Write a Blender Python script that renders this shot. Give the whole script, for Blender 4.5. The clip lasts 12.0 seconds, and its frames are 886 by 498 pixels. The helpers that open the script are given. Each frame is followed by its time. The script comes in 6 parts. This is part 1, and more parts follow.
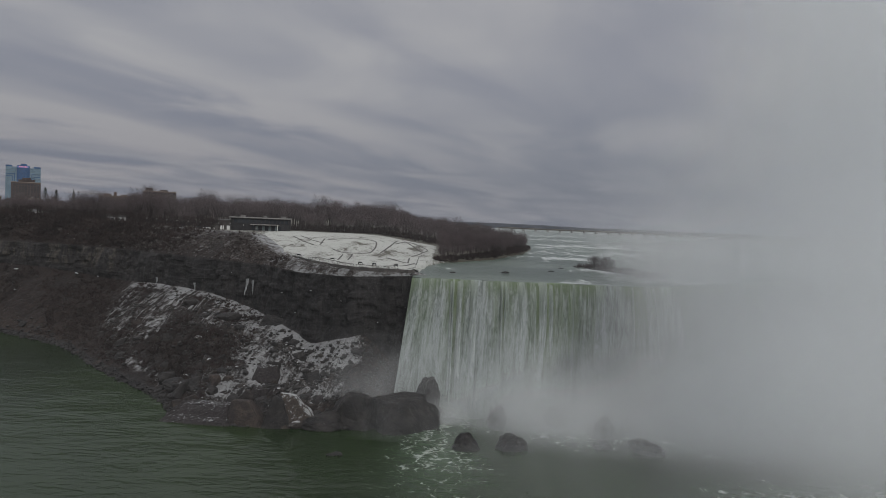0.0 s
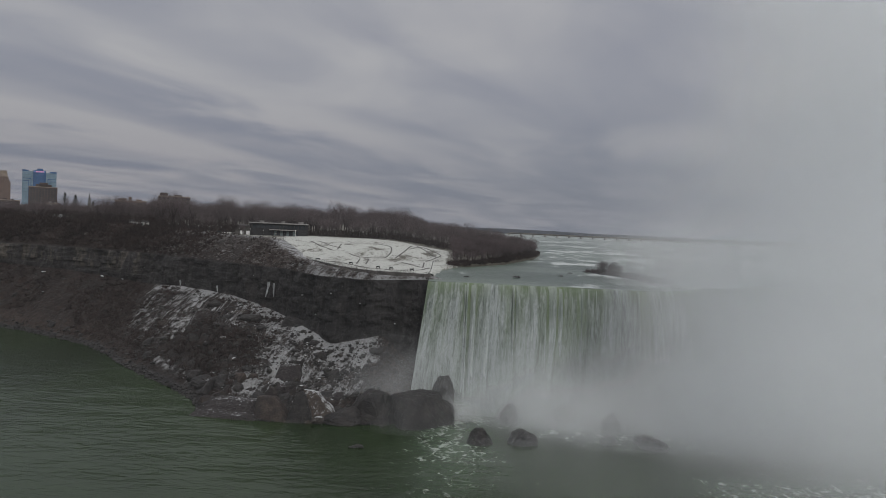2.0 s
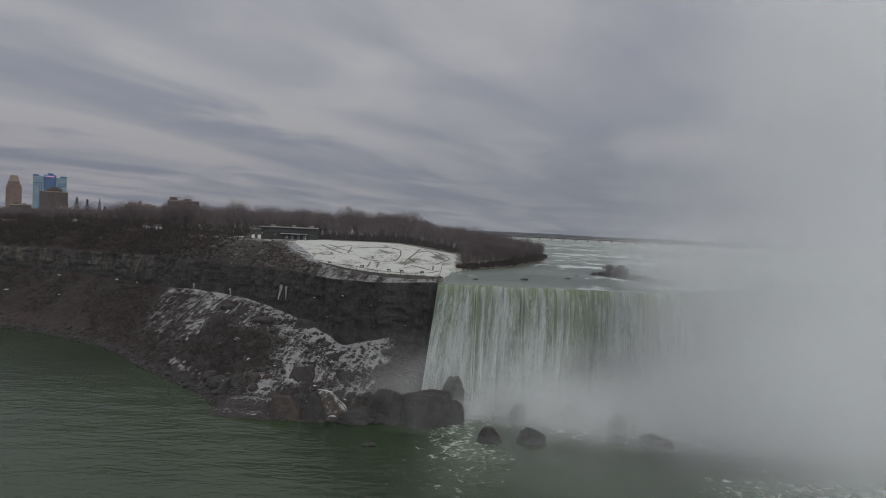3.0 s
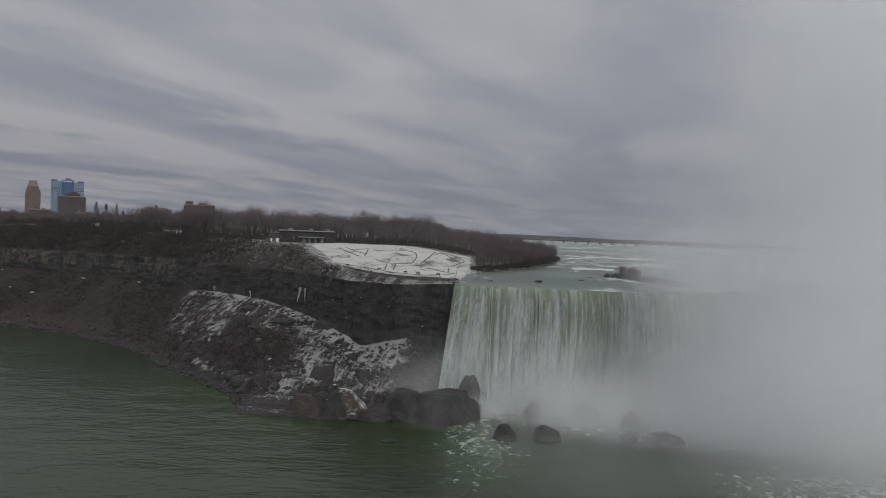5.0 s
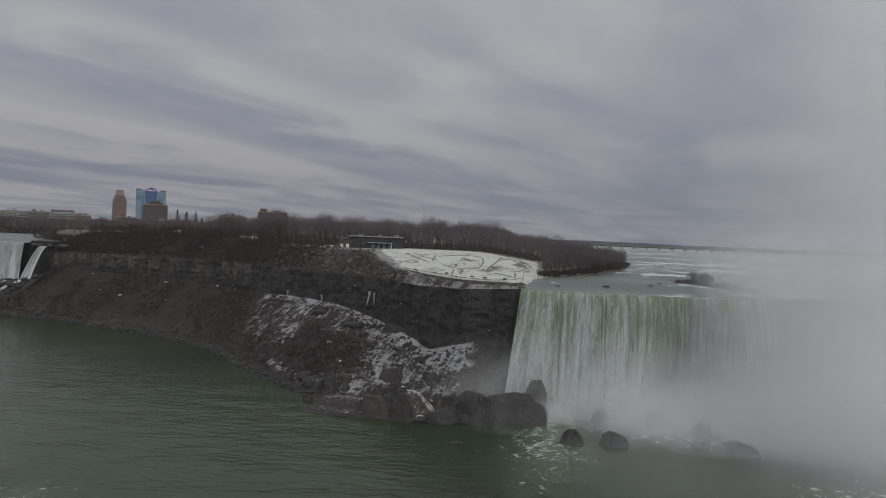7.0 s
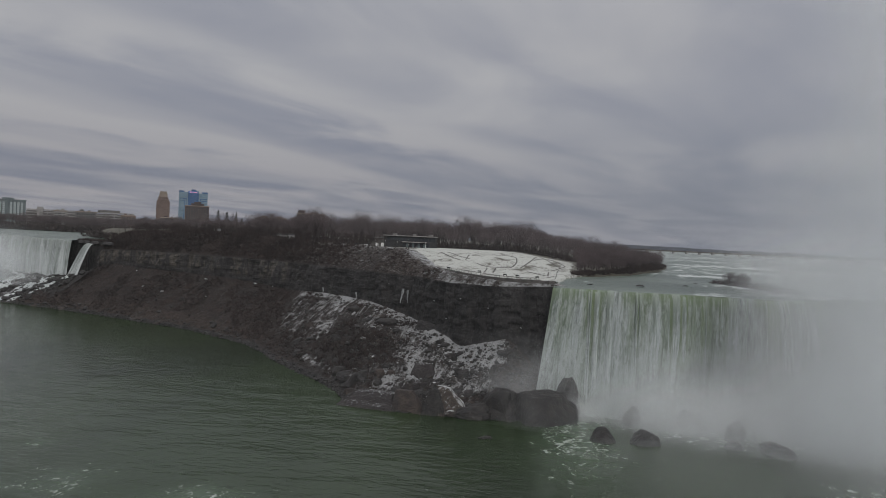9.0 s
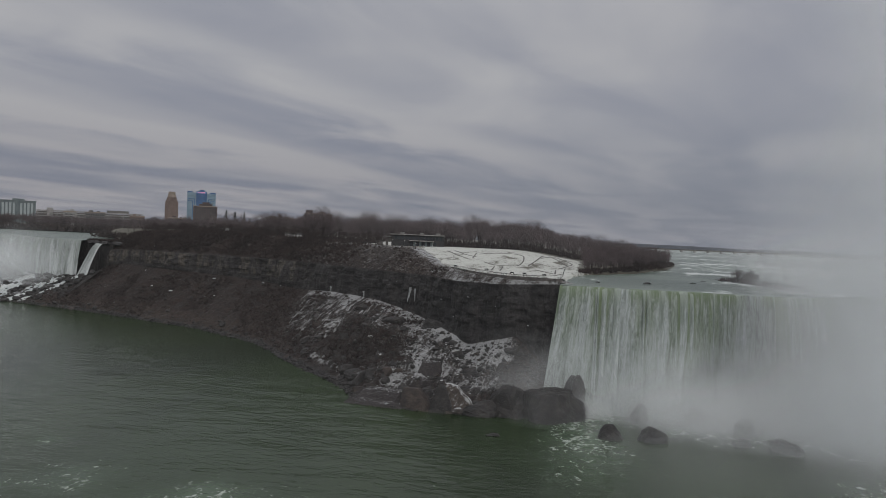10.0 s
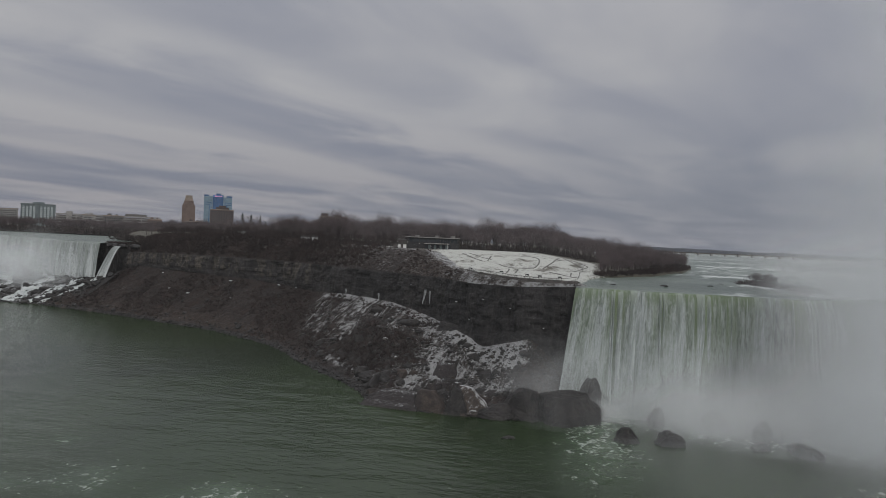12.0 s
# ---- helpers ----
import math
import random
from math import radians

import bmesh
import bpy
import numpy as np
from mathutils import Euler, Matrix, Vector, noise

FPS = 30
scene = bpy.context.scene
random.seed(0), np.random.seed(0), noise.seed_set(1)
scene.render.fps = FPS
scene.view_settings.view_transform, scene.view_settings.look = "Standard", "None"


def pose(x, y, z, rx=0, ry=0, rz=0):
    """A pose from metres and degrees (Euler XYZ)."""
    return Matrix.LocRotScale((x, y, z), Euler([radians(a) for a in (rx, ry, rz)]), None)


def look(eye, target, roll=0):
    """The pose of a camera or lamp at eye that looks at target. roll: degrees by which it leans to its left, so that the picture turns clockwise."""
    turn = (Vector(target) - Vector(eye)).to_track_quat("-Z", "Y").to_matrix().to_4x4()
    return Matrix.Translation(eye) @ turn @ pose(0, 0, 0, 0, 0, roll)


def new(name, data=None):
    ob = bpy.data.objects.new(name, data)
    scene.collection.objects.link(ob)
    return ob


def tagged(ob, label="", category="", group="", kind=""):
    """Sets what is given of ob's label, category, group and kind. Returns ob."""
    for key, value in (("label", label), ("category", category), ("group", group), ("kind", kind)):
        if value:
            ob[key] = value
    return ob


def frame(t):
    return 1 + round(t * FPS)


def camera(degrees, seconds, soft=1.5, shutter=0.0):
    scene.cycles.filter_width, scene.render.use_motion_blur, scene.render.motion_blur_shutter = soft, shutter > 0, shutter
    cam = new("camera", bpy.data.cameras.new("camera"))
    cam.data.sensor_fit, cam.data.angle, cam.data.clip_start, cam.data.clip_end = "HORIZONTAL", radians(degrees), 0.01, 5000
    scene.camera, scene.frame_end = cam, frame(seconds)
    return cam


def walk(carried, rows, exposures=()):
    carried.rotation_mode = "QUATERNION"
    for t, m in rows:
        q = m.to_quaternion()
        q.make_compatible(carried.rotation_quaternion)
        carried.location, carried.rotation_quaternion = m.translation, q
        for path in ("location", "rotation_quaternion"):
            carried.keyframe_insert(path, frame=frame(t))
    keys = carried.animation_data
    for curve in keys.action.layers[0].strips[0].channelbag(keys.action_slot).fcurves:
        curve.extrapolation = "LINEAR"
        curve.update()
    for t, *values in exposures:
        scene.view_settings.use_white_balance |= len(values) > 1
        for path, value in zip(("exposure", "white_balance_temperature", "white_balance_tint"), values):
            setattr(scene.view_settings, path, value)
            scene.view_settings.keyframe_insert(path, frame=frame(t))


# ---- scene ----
cam = camera(65.0, 12.0, 0.8)

PATH = [
    (0, (2.922, 22.809, 70.921), (2.928, 24.807, 70.838), 2.4),
    (0.5, (2.457, 19.803, 70.99), (2.453, 21.801, 70.909), 2.4),
    (1, (1.926, 16.62, 71.092), (1.921, 18.619, 71.015), 2.5),
    (1.5, (1.311, 13.227, 71.196), (1.3, 15.225, 71.123), 2.5),
    (2, (0.63, 9.709, 71.289), (0.61, 11.707, 71.22), 2.6),
    (2.5, (-0.045, 6.328, 71.367), (-0.076, 8.327, 71.303), 2.5),
    (3, (-0.567, 3.485, 71.367), (-0.606, 5.484, 71.307), 2.5),
    (5, (-1.976, -3.887, 71.335), (-2.05, -1.889, 71.282), 2.3),
    (5.5, (-2.213, -4.993, 71.29), (-2.3, -2.995, 71.239), 2.4),
    (6, (-2.288, -5.733, 71.203), (-2.393, -3.736, 71.157), 2.3),
    (6.5, (-2.135, -6.348, 71.051), (-2.353, -4.361, 71.005), 2.2),
    (7, (-1.511, -6.923, 70.763), (-1.778, -4.941, 70.721), 2.2),
    (9, (0.585, -8.645, 68.13), (0.214, -6.68, 68.094), 2.6),
    (9.5, (0.836, -8.985, 67.789), (0.452, -7.023, 67.75), 2.5),
    (10, (0.924, -9.197, 67.507), (0.532, -7.236, 67.469), 2.4),
    (10.5, (1.018, -9.286, 67.275), (0.616, -7.327, 67.237), 2.4),
    (11, (1.003, -9.266, 67.115), (0.587, -7.31, 67.079), 2.3),
    (11.5, (0.932, -9.173, 67.036), (0.504, -7.22, 67.003), 2.4),
    (12, (0.818, -9.063, 66.996), (0.384, -7.111, 66.966), 2.4),
]
walk(cam, [(t, look(eye, target, roll)) for t, eye, target, roll in PATH], [(0, -0.10), (0.4, -0.03), (2.5, 0.0), (5.5, 0.01), (9, 0.02), (12, 0.02)])

# ---- world and light ----
scene.cycles.transparent_max_bounces = 48
world = bpy.data.worlds.new("overcast_sky")
scene.world = world
world.use_nodes = True

class Nodes:
    """A short hand for node trees."""

    def __init__(self, tree):
        self.t = tree

    def add(self, kind, **values):
        n = self.t.nodes.new(kind)
        for key, v in values.items():
            if key == "operation":
                n.operation = v
            elif key == "data_type":
                n.data_type = v
        return n

    def put(self, socket, v):
        if isinstance(v, bpy.types.NodeSocket):
            self.t.links.new(v, socket)
        elif isinstance(v, (tuple, list)) and len(v) == 3 and socket.type == "RGBA":
            socket.default_value = (*v, 1)
        else:
            socket.default_value = v

    def coords(self, which="Object"):
        return self.add("ShaderNodeTexCoord").outputs[which]

    def place(self):
        return self.add("ShaderNodeNewGeometry").outputs["Position"]

    def mapped(self, v, scale=(1, 1, 1), turn=(0, 0, 0), loc=(0, 0, 0)):
        n = self.add("ShaderNodeMapping")
        self.put(n.inputs["Vector"], v)
        n.inputs["Scale"].default_value = scale
        n.inputs["Rotation"].default_value = turn
        n.inputs["Location"].default_value = loc
        return n.outputs[0]

    def noise(self, v, scale, detail=4, rough=0.55, warp=0.0):
        n = self.add("ShaderNodeTexNoise")
        self.put(n.inputs["Vector"], v)
        n.inputs["Scale"].default_value = scale
        n.inputs["Detail"].default_value = detail
        n.inputs["Roughness"].default_value = rough
        n.inputs["Distortion"].default_value = warp
        return n.outputs[0]

    def cells(self, v, scale, out="Distance", feature="F1"):
        n = self.add("ShaderNodeTexVoronoi")
        n.feature = feature
        self.put(n.inputs["Vector"], v)
        n.inputs["Scale"].default_value = scale
        return n.outputs[out]

    def math(self, op, a, b=0.0, c=0.0):
        n = self.add("ShaderNodeMath", operation=op)
        for i, v in enumerate((a, b, c)):
            self.put(n.inputs[i], v)
        return n.outputs[0]

    def ramp(self, fac, lo, hi, a=0.0, b=1.0):
        n = self.add("ShaderNodeMapRange")
        n.interpolation_type = "SMOOTHSTEP"
        for i, v in enumerate((fac, lo, hi, a, b)):
            self.put(n.inputs[i], v)
        return n.outputs[0]

    def mix(self, fac, a, b, blend="MIX"):
        n = self.add("ShaderNodeMix", data_type="RGBA")
        n.blend_type = blend
        self.put(n.inputs[0], fac)
        self.put(n.inputs[6], a)
        self.put(n.inputs[7], b)
        return n.outputs[2]

    def split(self, v):
        n = self.add("ShaderNodeSeparateXYZ")
        self.put(n.inputs[0], v)
        return n.outputs

    def join(self, x, y, z):
        n = self.add("ShaderNodeCombineXYZ")
        for i, v in enumerate((x, y, z)):
            self.put(n.inputs[i], v)
        return n.outputs[0]

    def attribute(self, name):
        n = self.add("ShaderNodeAttribute")
        n.attribute_name = name
        return n.outputs["Fac"]

    def bump(self, height, strength, distance):
        n = self.add("ShaderNodeBump")
        self.put(n.inputs["Height"], height)
        n.inputs["Strength"].default_value = strength
        n.inputs["Distance"].default_value = distance
        return n.outputs[0]

SUN_HEIGHT, SUN_TURN = 32, 160
tree = world.node_tree
tree.nodes.clear()
g = Nodes(tree)
sky = g.add("ShaderNodeTexSky")
sky.sky_type = "NISHITA"
sky.sun_disc = False
sky.sun_elevation, sky.sun_rotation = radians(SUN_HEIGHT), radians(SUN_TURN)
way = g.coords("Generated")
sx, sy, sz = g.split(way)
up = g.math("MAXIMUM", sz, 0.0)
far = g.math("ADD", up, 0.075)
flat = g.join(g.math("DIVIDE", sx, far), g.math("DIVIDE", sy, far), 0.0)
turned = g.mapped(flat, turn=(0, 0, radians(24)))
bands = g.noise(g.mapped(turned, (1.0, 0.32, 1), loc=(2.6, 0, 0)), 0.85, 6, 0.52, 0.8)
puffs = g.noise(g.mapped(turned, (1.0, 0.6, 1), loc=(7, 3, 0)), 1.1, 6, 0.53, 0.6)
broad = g.noise(g.mapped(flat, (0.5, 0.6, 1), loc=(3, 9, 0)), 0.35, 2)
cover = g.math("ADD", g.math("MULTIPLY", bands, 0.40), g.math("ADD", g.math("MULTIPLY", puffs, 0.40), g.math("MULTIPLY", broad, 0.20)))
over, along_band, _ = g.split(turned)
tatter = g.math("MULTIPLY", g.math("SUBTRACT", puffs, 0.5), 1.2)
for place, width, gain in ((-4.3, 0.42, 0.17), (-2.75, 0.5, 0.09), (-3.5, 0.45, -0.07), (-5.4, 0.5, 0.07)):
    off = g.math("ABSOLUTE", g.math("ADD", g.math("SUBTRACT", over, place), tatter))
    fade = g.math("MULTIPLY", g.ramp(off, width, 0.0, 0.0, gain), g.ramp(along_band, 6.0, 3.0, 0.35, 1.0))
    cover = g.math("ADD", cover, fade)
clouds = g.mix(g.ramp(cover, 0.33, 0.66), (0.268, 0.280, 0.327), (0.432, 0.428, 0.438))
east = g.ramp(sx, -0.45, 0.30)
low_cloud = g.mix(g.ramp(cover, 0.40, 0.62), (0.182, 0.196, 0.248), (0.312, 0.306, 0.330))
slate = g.mix(g.ramp(cover, 0.40, 0.62), (0.190, 0.206, 0.248), (0.250, 0.260, 0.296))
clouds = g.mix(g.ramp(up, 0.03, 0.24), g.mix(east, low_cloud, slate), clouds)
glow = g.ramp(up, 0.22, 1.0)
clouds = g.mix(glow, clouds, (0.86, 0.86, 0.89))
clear = g.add("ShaderNodeBackground")
g.put(clear.inputs[0], sky.outputs[0])
clear.inputs[1].default_value = 0.05
grey = g.add("ShaderNodeBackground")
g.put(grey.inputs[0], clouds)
grey.inputs[1].default_value = 1.0
both = g.add("ShaderNodeMixShader")
both.inputs[0].default_value = 0.96
g.t.links.new(clear.outputs[0], both.inputs[1])
g.t.links.new(grey.outputs[0], both.inputs[2])
out = g.add("ShaderNodeOutputWorld")
g.t.links.new(both.outputs[0], out.inputs[0])

sun_data = bpy.data.lights.new("sun", "SUN")
sun_data.energy, sun_data.angle, sun_data.color = 1.2, radians(30), (1.0, 0.98, 0.95)
sun = new("sun", sun_data)
sa = radians(SUN_TURN)
sun.matrix_world = look((0, 0, 400), (-math.sin(sa) * 100, -math.cos(sa) * 100, 400 - 100 * math.tan(radians(SUN_HEIGHT))))

# ---- materials ----
def material(name, rough=0.8, metal=0.0, ior=1.45):
    m = bpy.data.materials.new(name)
    m.use_nodes = True
    g = Nodes(m.node_tree)
    bsdf = m.node_tree.nodes["Principled BSDF"]
    bsdf.inputs["Roughness"].default_value = rough
    bsdf.inputs["Metallic"].default_value = metal
    bsdf.inputs["IOR"].default_value = ior
    return m, g, bsdf

def plain(name, a, b, scale, rough=0.8, metal=0.0, bump=0.3, deep=0.03):
    """Two tones mixed at two scales, with fine relief."""
    m, g, s = material(name, rough, metal)
    v = g.place()
    big, small = g.noise(v, scale * 0.15, 3), g.noise(v, scale, 5, 0.65)
    g.put(s.inputs["Base Color"], g.mix(g.ramp(g.math("ADD", g.math("MULTIPLY", big, 0.5), g.math("MULTIPLY", small, 0.5)), 0.36, 0.64), a, b))
    g.put(s.inputs["Normal"], g.bump(small, bump, deep))
    return m

def rock_material(name, dark, light, wet=0.55):
    m, g, s = material(name, wet)
    v = g.place()
    beds = g.noise(g.mapped(v, (0.12, 0.12, 1.4)), 0.55, 4, 0.6)
    grain = g.noise(v, 1.1, 6, 0.7)
    stain = g.noise(g.mapped(v, (0.5, 0.5, 0.06)), 0.35, 3)
    c = g.mix(g.ramp(g.noise(v, 0.35, 4, 0.6), 0.36, 0.66), dark, light)
    c = g.mix(g.ramp(grain, 0.35, 0.75, 0.0, 0.75), c, tuple(x * 0.45 for x in dark))
    c = g.mix(g.ramp(stain, 0.52, 0.68, 0.0, 0.6), c, (0.012, 0.011, 0.012))
    g.put(s.inputs["Base Color"], c)
    g.put(s.inputs["Normal"], g.bump(g.math("ADD", grain, g.math("MULTIPLY", beds, 0.35)), 0.9, 0.8))
    return m

def cover_material():
    """Gorge side: layered rock, brown scree and brush soil, with lying snow where the attribute says so."""
    m, g, s = material("gorge_side", 0.85)
    v = g.place()
    beds = g.noise(g.mapped(v, (0.16, 0.16, 1.1)), 0.6, 5, 0.7)
    grain = g.noise(v, 0.9, 6, 0.7)
    blocks = g.cells(g.mapped(v, (0.30, 0.30, 0.75)), 0.9, "Distance", "DISTANCE_TO_EDGE")
    patch = g.noise(v, 0.07, 4, 0.6)
    streak = g.noise(g.mapped(v, (0.35, 0.35, 0.035)), 0.5, 4, 0.65)
    upright = g.noise(g.mapped(v, (0.5, 0.5, 0.10)), 0.75, 5, 0.7)
    rock = g.mix(g.ramp(upright, 0.36, 0.68), (0.010, 0.0092, 0.0102), (0.040, 0.036, 0.036))
    rock = g.mix(g.ramp(beds, 0.50, 0.68, 0.0, 0.45), rock, (0.040, 0.035, 0.033))
    rock = g.mix(g.ramp(streak, 0.44, 0.62, 0.0, 0.85), rock, (0.007, 0.0065, 0.007))
    rock = g.mix(g.math("MULTIPLY", g.attribute("pale"), g.ramp(streak, 0.44, 0.60)), rock, (0.105, 0.090, 0.074))
    rock = g.mix(g.ramp(grain, 0.52, 0.74, 0.0, 0.55), rock, (0.056, 0.050, 0.048))
    rock = g.mix(g.ramp(blocks, 0.0, 0.07, 0.6, 0.0), rock, (0.004, 0.004, 0.004))
    soil = g.mix(g.ramp(grain, 0.33, 0.68), (0.0066, 0.0035, 0.0027), (0.031, 0.0148, 0.0100))
    soil = g.mix(g.ramp(patch, 0.45, 0.65), soil, (0.013, 0.0080, 0.0065))
    soil = g.mix(g.ramp(g.noise(v, 0.16, 5, 0.65), 0.52, 0.68, 0.0, 0.55), soil, (0.037, 0.0185, 0.012))
    lumps = g.cells(g.mapped(v, (1, 1, 1.5)), 0.42, "Color")
    soil = g.mix(g.ramp(g.split(lumps)[0], 0.55, 0.95, 0.0, 0.6), soil, (0.023, 0.0135, 0.0102))
    soil = g.mix(g.ramp(g.cells(v, 0.42, "Distance", "DISTANCE_TO_EDGE"), 0.0, 0.10, 0.6, 0.0), soil, (0.006, 0.0045, 0.004))
    run = g.join(g.math("ADD", g.attribute("along"), g.math("MULTIPLY", g.attribute("down"), 0.85)), g.math("MULTIPLY", g.attribute("down"), 0.11), 0.0)
    rills = g.noise(run, 0.62, 5, 0.62, 0.2)
    soil = g.mix(g.ramp(rills, 0.35, 0.62, 0.55, 0.0), soil, (0.009, 0.006, 0.005))
    stones = g.cells(g.mapped(v, (1, 1, 1.7)), 0.75, "Color")
    soil = g.mix(g.math("MULTIPLY", g.ramp(g.split(stones)[1], 0.6, 0.95, 0.0, 0.8), g.ramp(g.attribute("along"), 240, 190)), soil, (0.058, 0.044, 0.036))
    bank = g.math("MULTIPLY", g.ramp(g.attribute("down"), 15, 5), g.ramp(g.attribute("along"), 260, 330))
    soil = g.mix(g.math("MULTIPLY", bank, g.ramp(grain, 0.40, 0.62)), soil, (0.040, 0.0255, 0.0185))
    c = g.mix(g.attribute("soil"), rock, soil)
    drawn = g.ramp(g.attribute("along"), 150, 215)
    lay = g.math("MULTIPLY", g.math("SUBTRACT", rills, 0.5), g.math("MULTIPLY_ADD", drawn, 1.0, 1.4))
    speck = g.noise(g.mapped(v, (1, 1, 1.6)), 0.55, 8, 0.80, 0.4)
    lay = g.math("ADD", lay, g.math("MULTIPLY", g.math("SUBTRACT", speck, 0.5), g.math("MULTIPLY_ADD", drawn, -0.8, 2.5)))
    lay = g.math("ADD", lay, g.math("MULTIPLY", g.math("SUBTRACT", g.noise(v, 0.11, 4, 0.6), 0.5), 1.2))
    lay = g.math("ADD", g.attribute("snow"), lay)
    snow = g.ramp(lay, 0.30, 0.88)
    c = g.mix(snow, c, g.mix(grain, (0.22, 0.225, 0.23), (0.38, 0.385, 0.385)))
    g.put(s.inputs["Base Color"], c)
    g.put(s.inputs["Roughness"], g.ramp(snow, 0, 1, 0.8, 0.7))
    g.put(s.inputs["Normal"], g.bump(g.math("ADD", grain, g.math("ADD", g.math("MULTIPLY", beds, 0.35), g.math("MULTIPLY", upright, 0.8))), 1.0, 1.2))
    return m

def lawn_material():
    m, g, s = material("snowy_ground", 0.7)
    v = g.place()
    fine, mid, big = g.noise(v, 0.8, 6, 0.7), g.noise(g.mapped(v, (1, 0.45, 1)), 0.13, 6, 0.75, 0.8), g.noise(v, 0.03, 3)
    bare = g.math("ADD", g.math("MULTIPLY", mid, 0.50), g.math("ADD", g.math("MULTIPLY", fine, 0.42), g.math("MULTIPLY", big, 0.2)))
    snow = g.mix(fine, (0.36, 0.37, 0.345), (0.50, 0.51, 0.475))
    grass = g.mix(fine, (0.034, 0.030, 0.020), (0.090, 0.082, 0.058))
    lay = g.math("SUBTRACT", g.attribute("snow"), g.ramp(bare, 0.46, 0.68, 0.0, 0.85))
    c = g.mix(g.ramp(lay, 0.1, 0.55), grass, snow)
    g.put(s.inputs["Base Color"], c)
    g.put(s.inputs["Normal"], g.bump(fine, 0.5, 0.15))
    return m

def lower_water():
    m, g, s = material("gorge_water", 0.12, ior=1.33)
    v = g.place()
    murk = g.noise(g.mapped(v, (1, 0.5, 1), (0, 0, 0.4)), 0.012, 4, 0.6, 0.6)
    c = g.mix(g.ramp(murk, 0.35, 0.68), (0.0092, 0.0205, 0.0058), (0.0195, 0.037, 0.0110))
    c = g.mix(g.ramp(g.attribute("foam"), 0.0, 0.85, 0.0, 0.9), c, (0.075, 0.115, 0.072))
    bent = g.add("ShaderNodeVectorMath", operation="ADD")
    g.put(bent.inputs[0], v)
    wob = g.add("ShaderNodeTexNoise")
    g.put(wob.inputs["Vector"], v)
    wob.inputs["Scale"].default_value = 0.16
    wob.inputs["Detail"].default_value = 5
    push = g.add("ShaderNodeVectorMath", operation="SCALE")
    g.put(push.inputs[0], wob.outputs["Color"])
    push.inputs["Scale"].default_value = 14.0
    g.put(bent.inputs[1], push.outputs[0])
    lace = g.cells(g.mapped(bent.outputs[0], (1, 0.7, 0.0)), 0.22, "Distance", "DISTANCE_TO_EDGE")
    torn = g.noise(v, 0.24, 7, 0.76)
    foam = g.math("ADD", g.attribute("foam"), g.math("MULTIPLY", g.math("SUBTRACT", torn, 0.5), 2.6))
    foam = g.math("ADD", foam, g.ramp(lace, 0.0, 0.16, 0.20, -0.22))
    foam = g.ramp(foam, 0.46, 1.15)
    g.put(s.inputs["Base Color"], g.mix(foam, c, (0.50, 0.54, 0.50)))
    g.put(s.inputs["Roughness"], g.ramp(foam, 0, 1, 0.2, 0.7))
    chop = g.noise(g.mapped(v, (0.6, 1.3, 1), (0, 0, 0.35)), 0.30, 3, 0.55)
    swell = g.noise(g.mapped(v, (0.6, 1.2, 1), (0, 0, 0.2)), 0.07, 3)
    g.put(s.inputs["Normal"], g.bump(g.math("ADD", chop, g.math("MULTIPLY", swell, 1.6)), 1.0, 0.35))
    return m

def upper_water():
    m, g, s = material("upper_river_water", 0.25, ior=1.33)
    v = g.place()
    tone = g.noise(g.mapped(v, (0.5, 1.2, 1)), 0.02, 4, 0.6)
    c = g.mix(g.ramp(tone, 0.35, 0.65), (0.050, 0.078, 0.060), (0.105, 0.140, 0.112))
    streak = g.noise(g.mapped(v, (0.8, 0.42, 1), (0, 0, 0.25)), 0.10, 7, 0.70, 0.7)
    lace = g.noise(g.mapped(v, (1, 0.35, 1)), 0.5, 6, 0.78)
    foam = g.math("ADD", g.attribute("foam"), g.math("ADD", g.math("MULTIPLY", g.math("SUBTRACT", streak, 0.5), 3.0), g.math("MULTIPLY", g.math("SUBTRACT", lace, 0.5), 1.6)))
    foam = g.ramp(foam, 0.42, 0.70)
    g.put(s.inputs["Base Color"], g.mix(foam, c, (0.47, 0.50, 0.495)))
    g.put(s.inputs["Roughness"], g.ramp(foam, 0, 1, 0.3, 0.75))
    chop = g.noise(g.mapped(v, (0.6, 1.4, 1)), 0.5, 5, 0.65)
    g.put(s.inputs["Normal"], g.bump(chop, 0.6, 0.5))
    return m

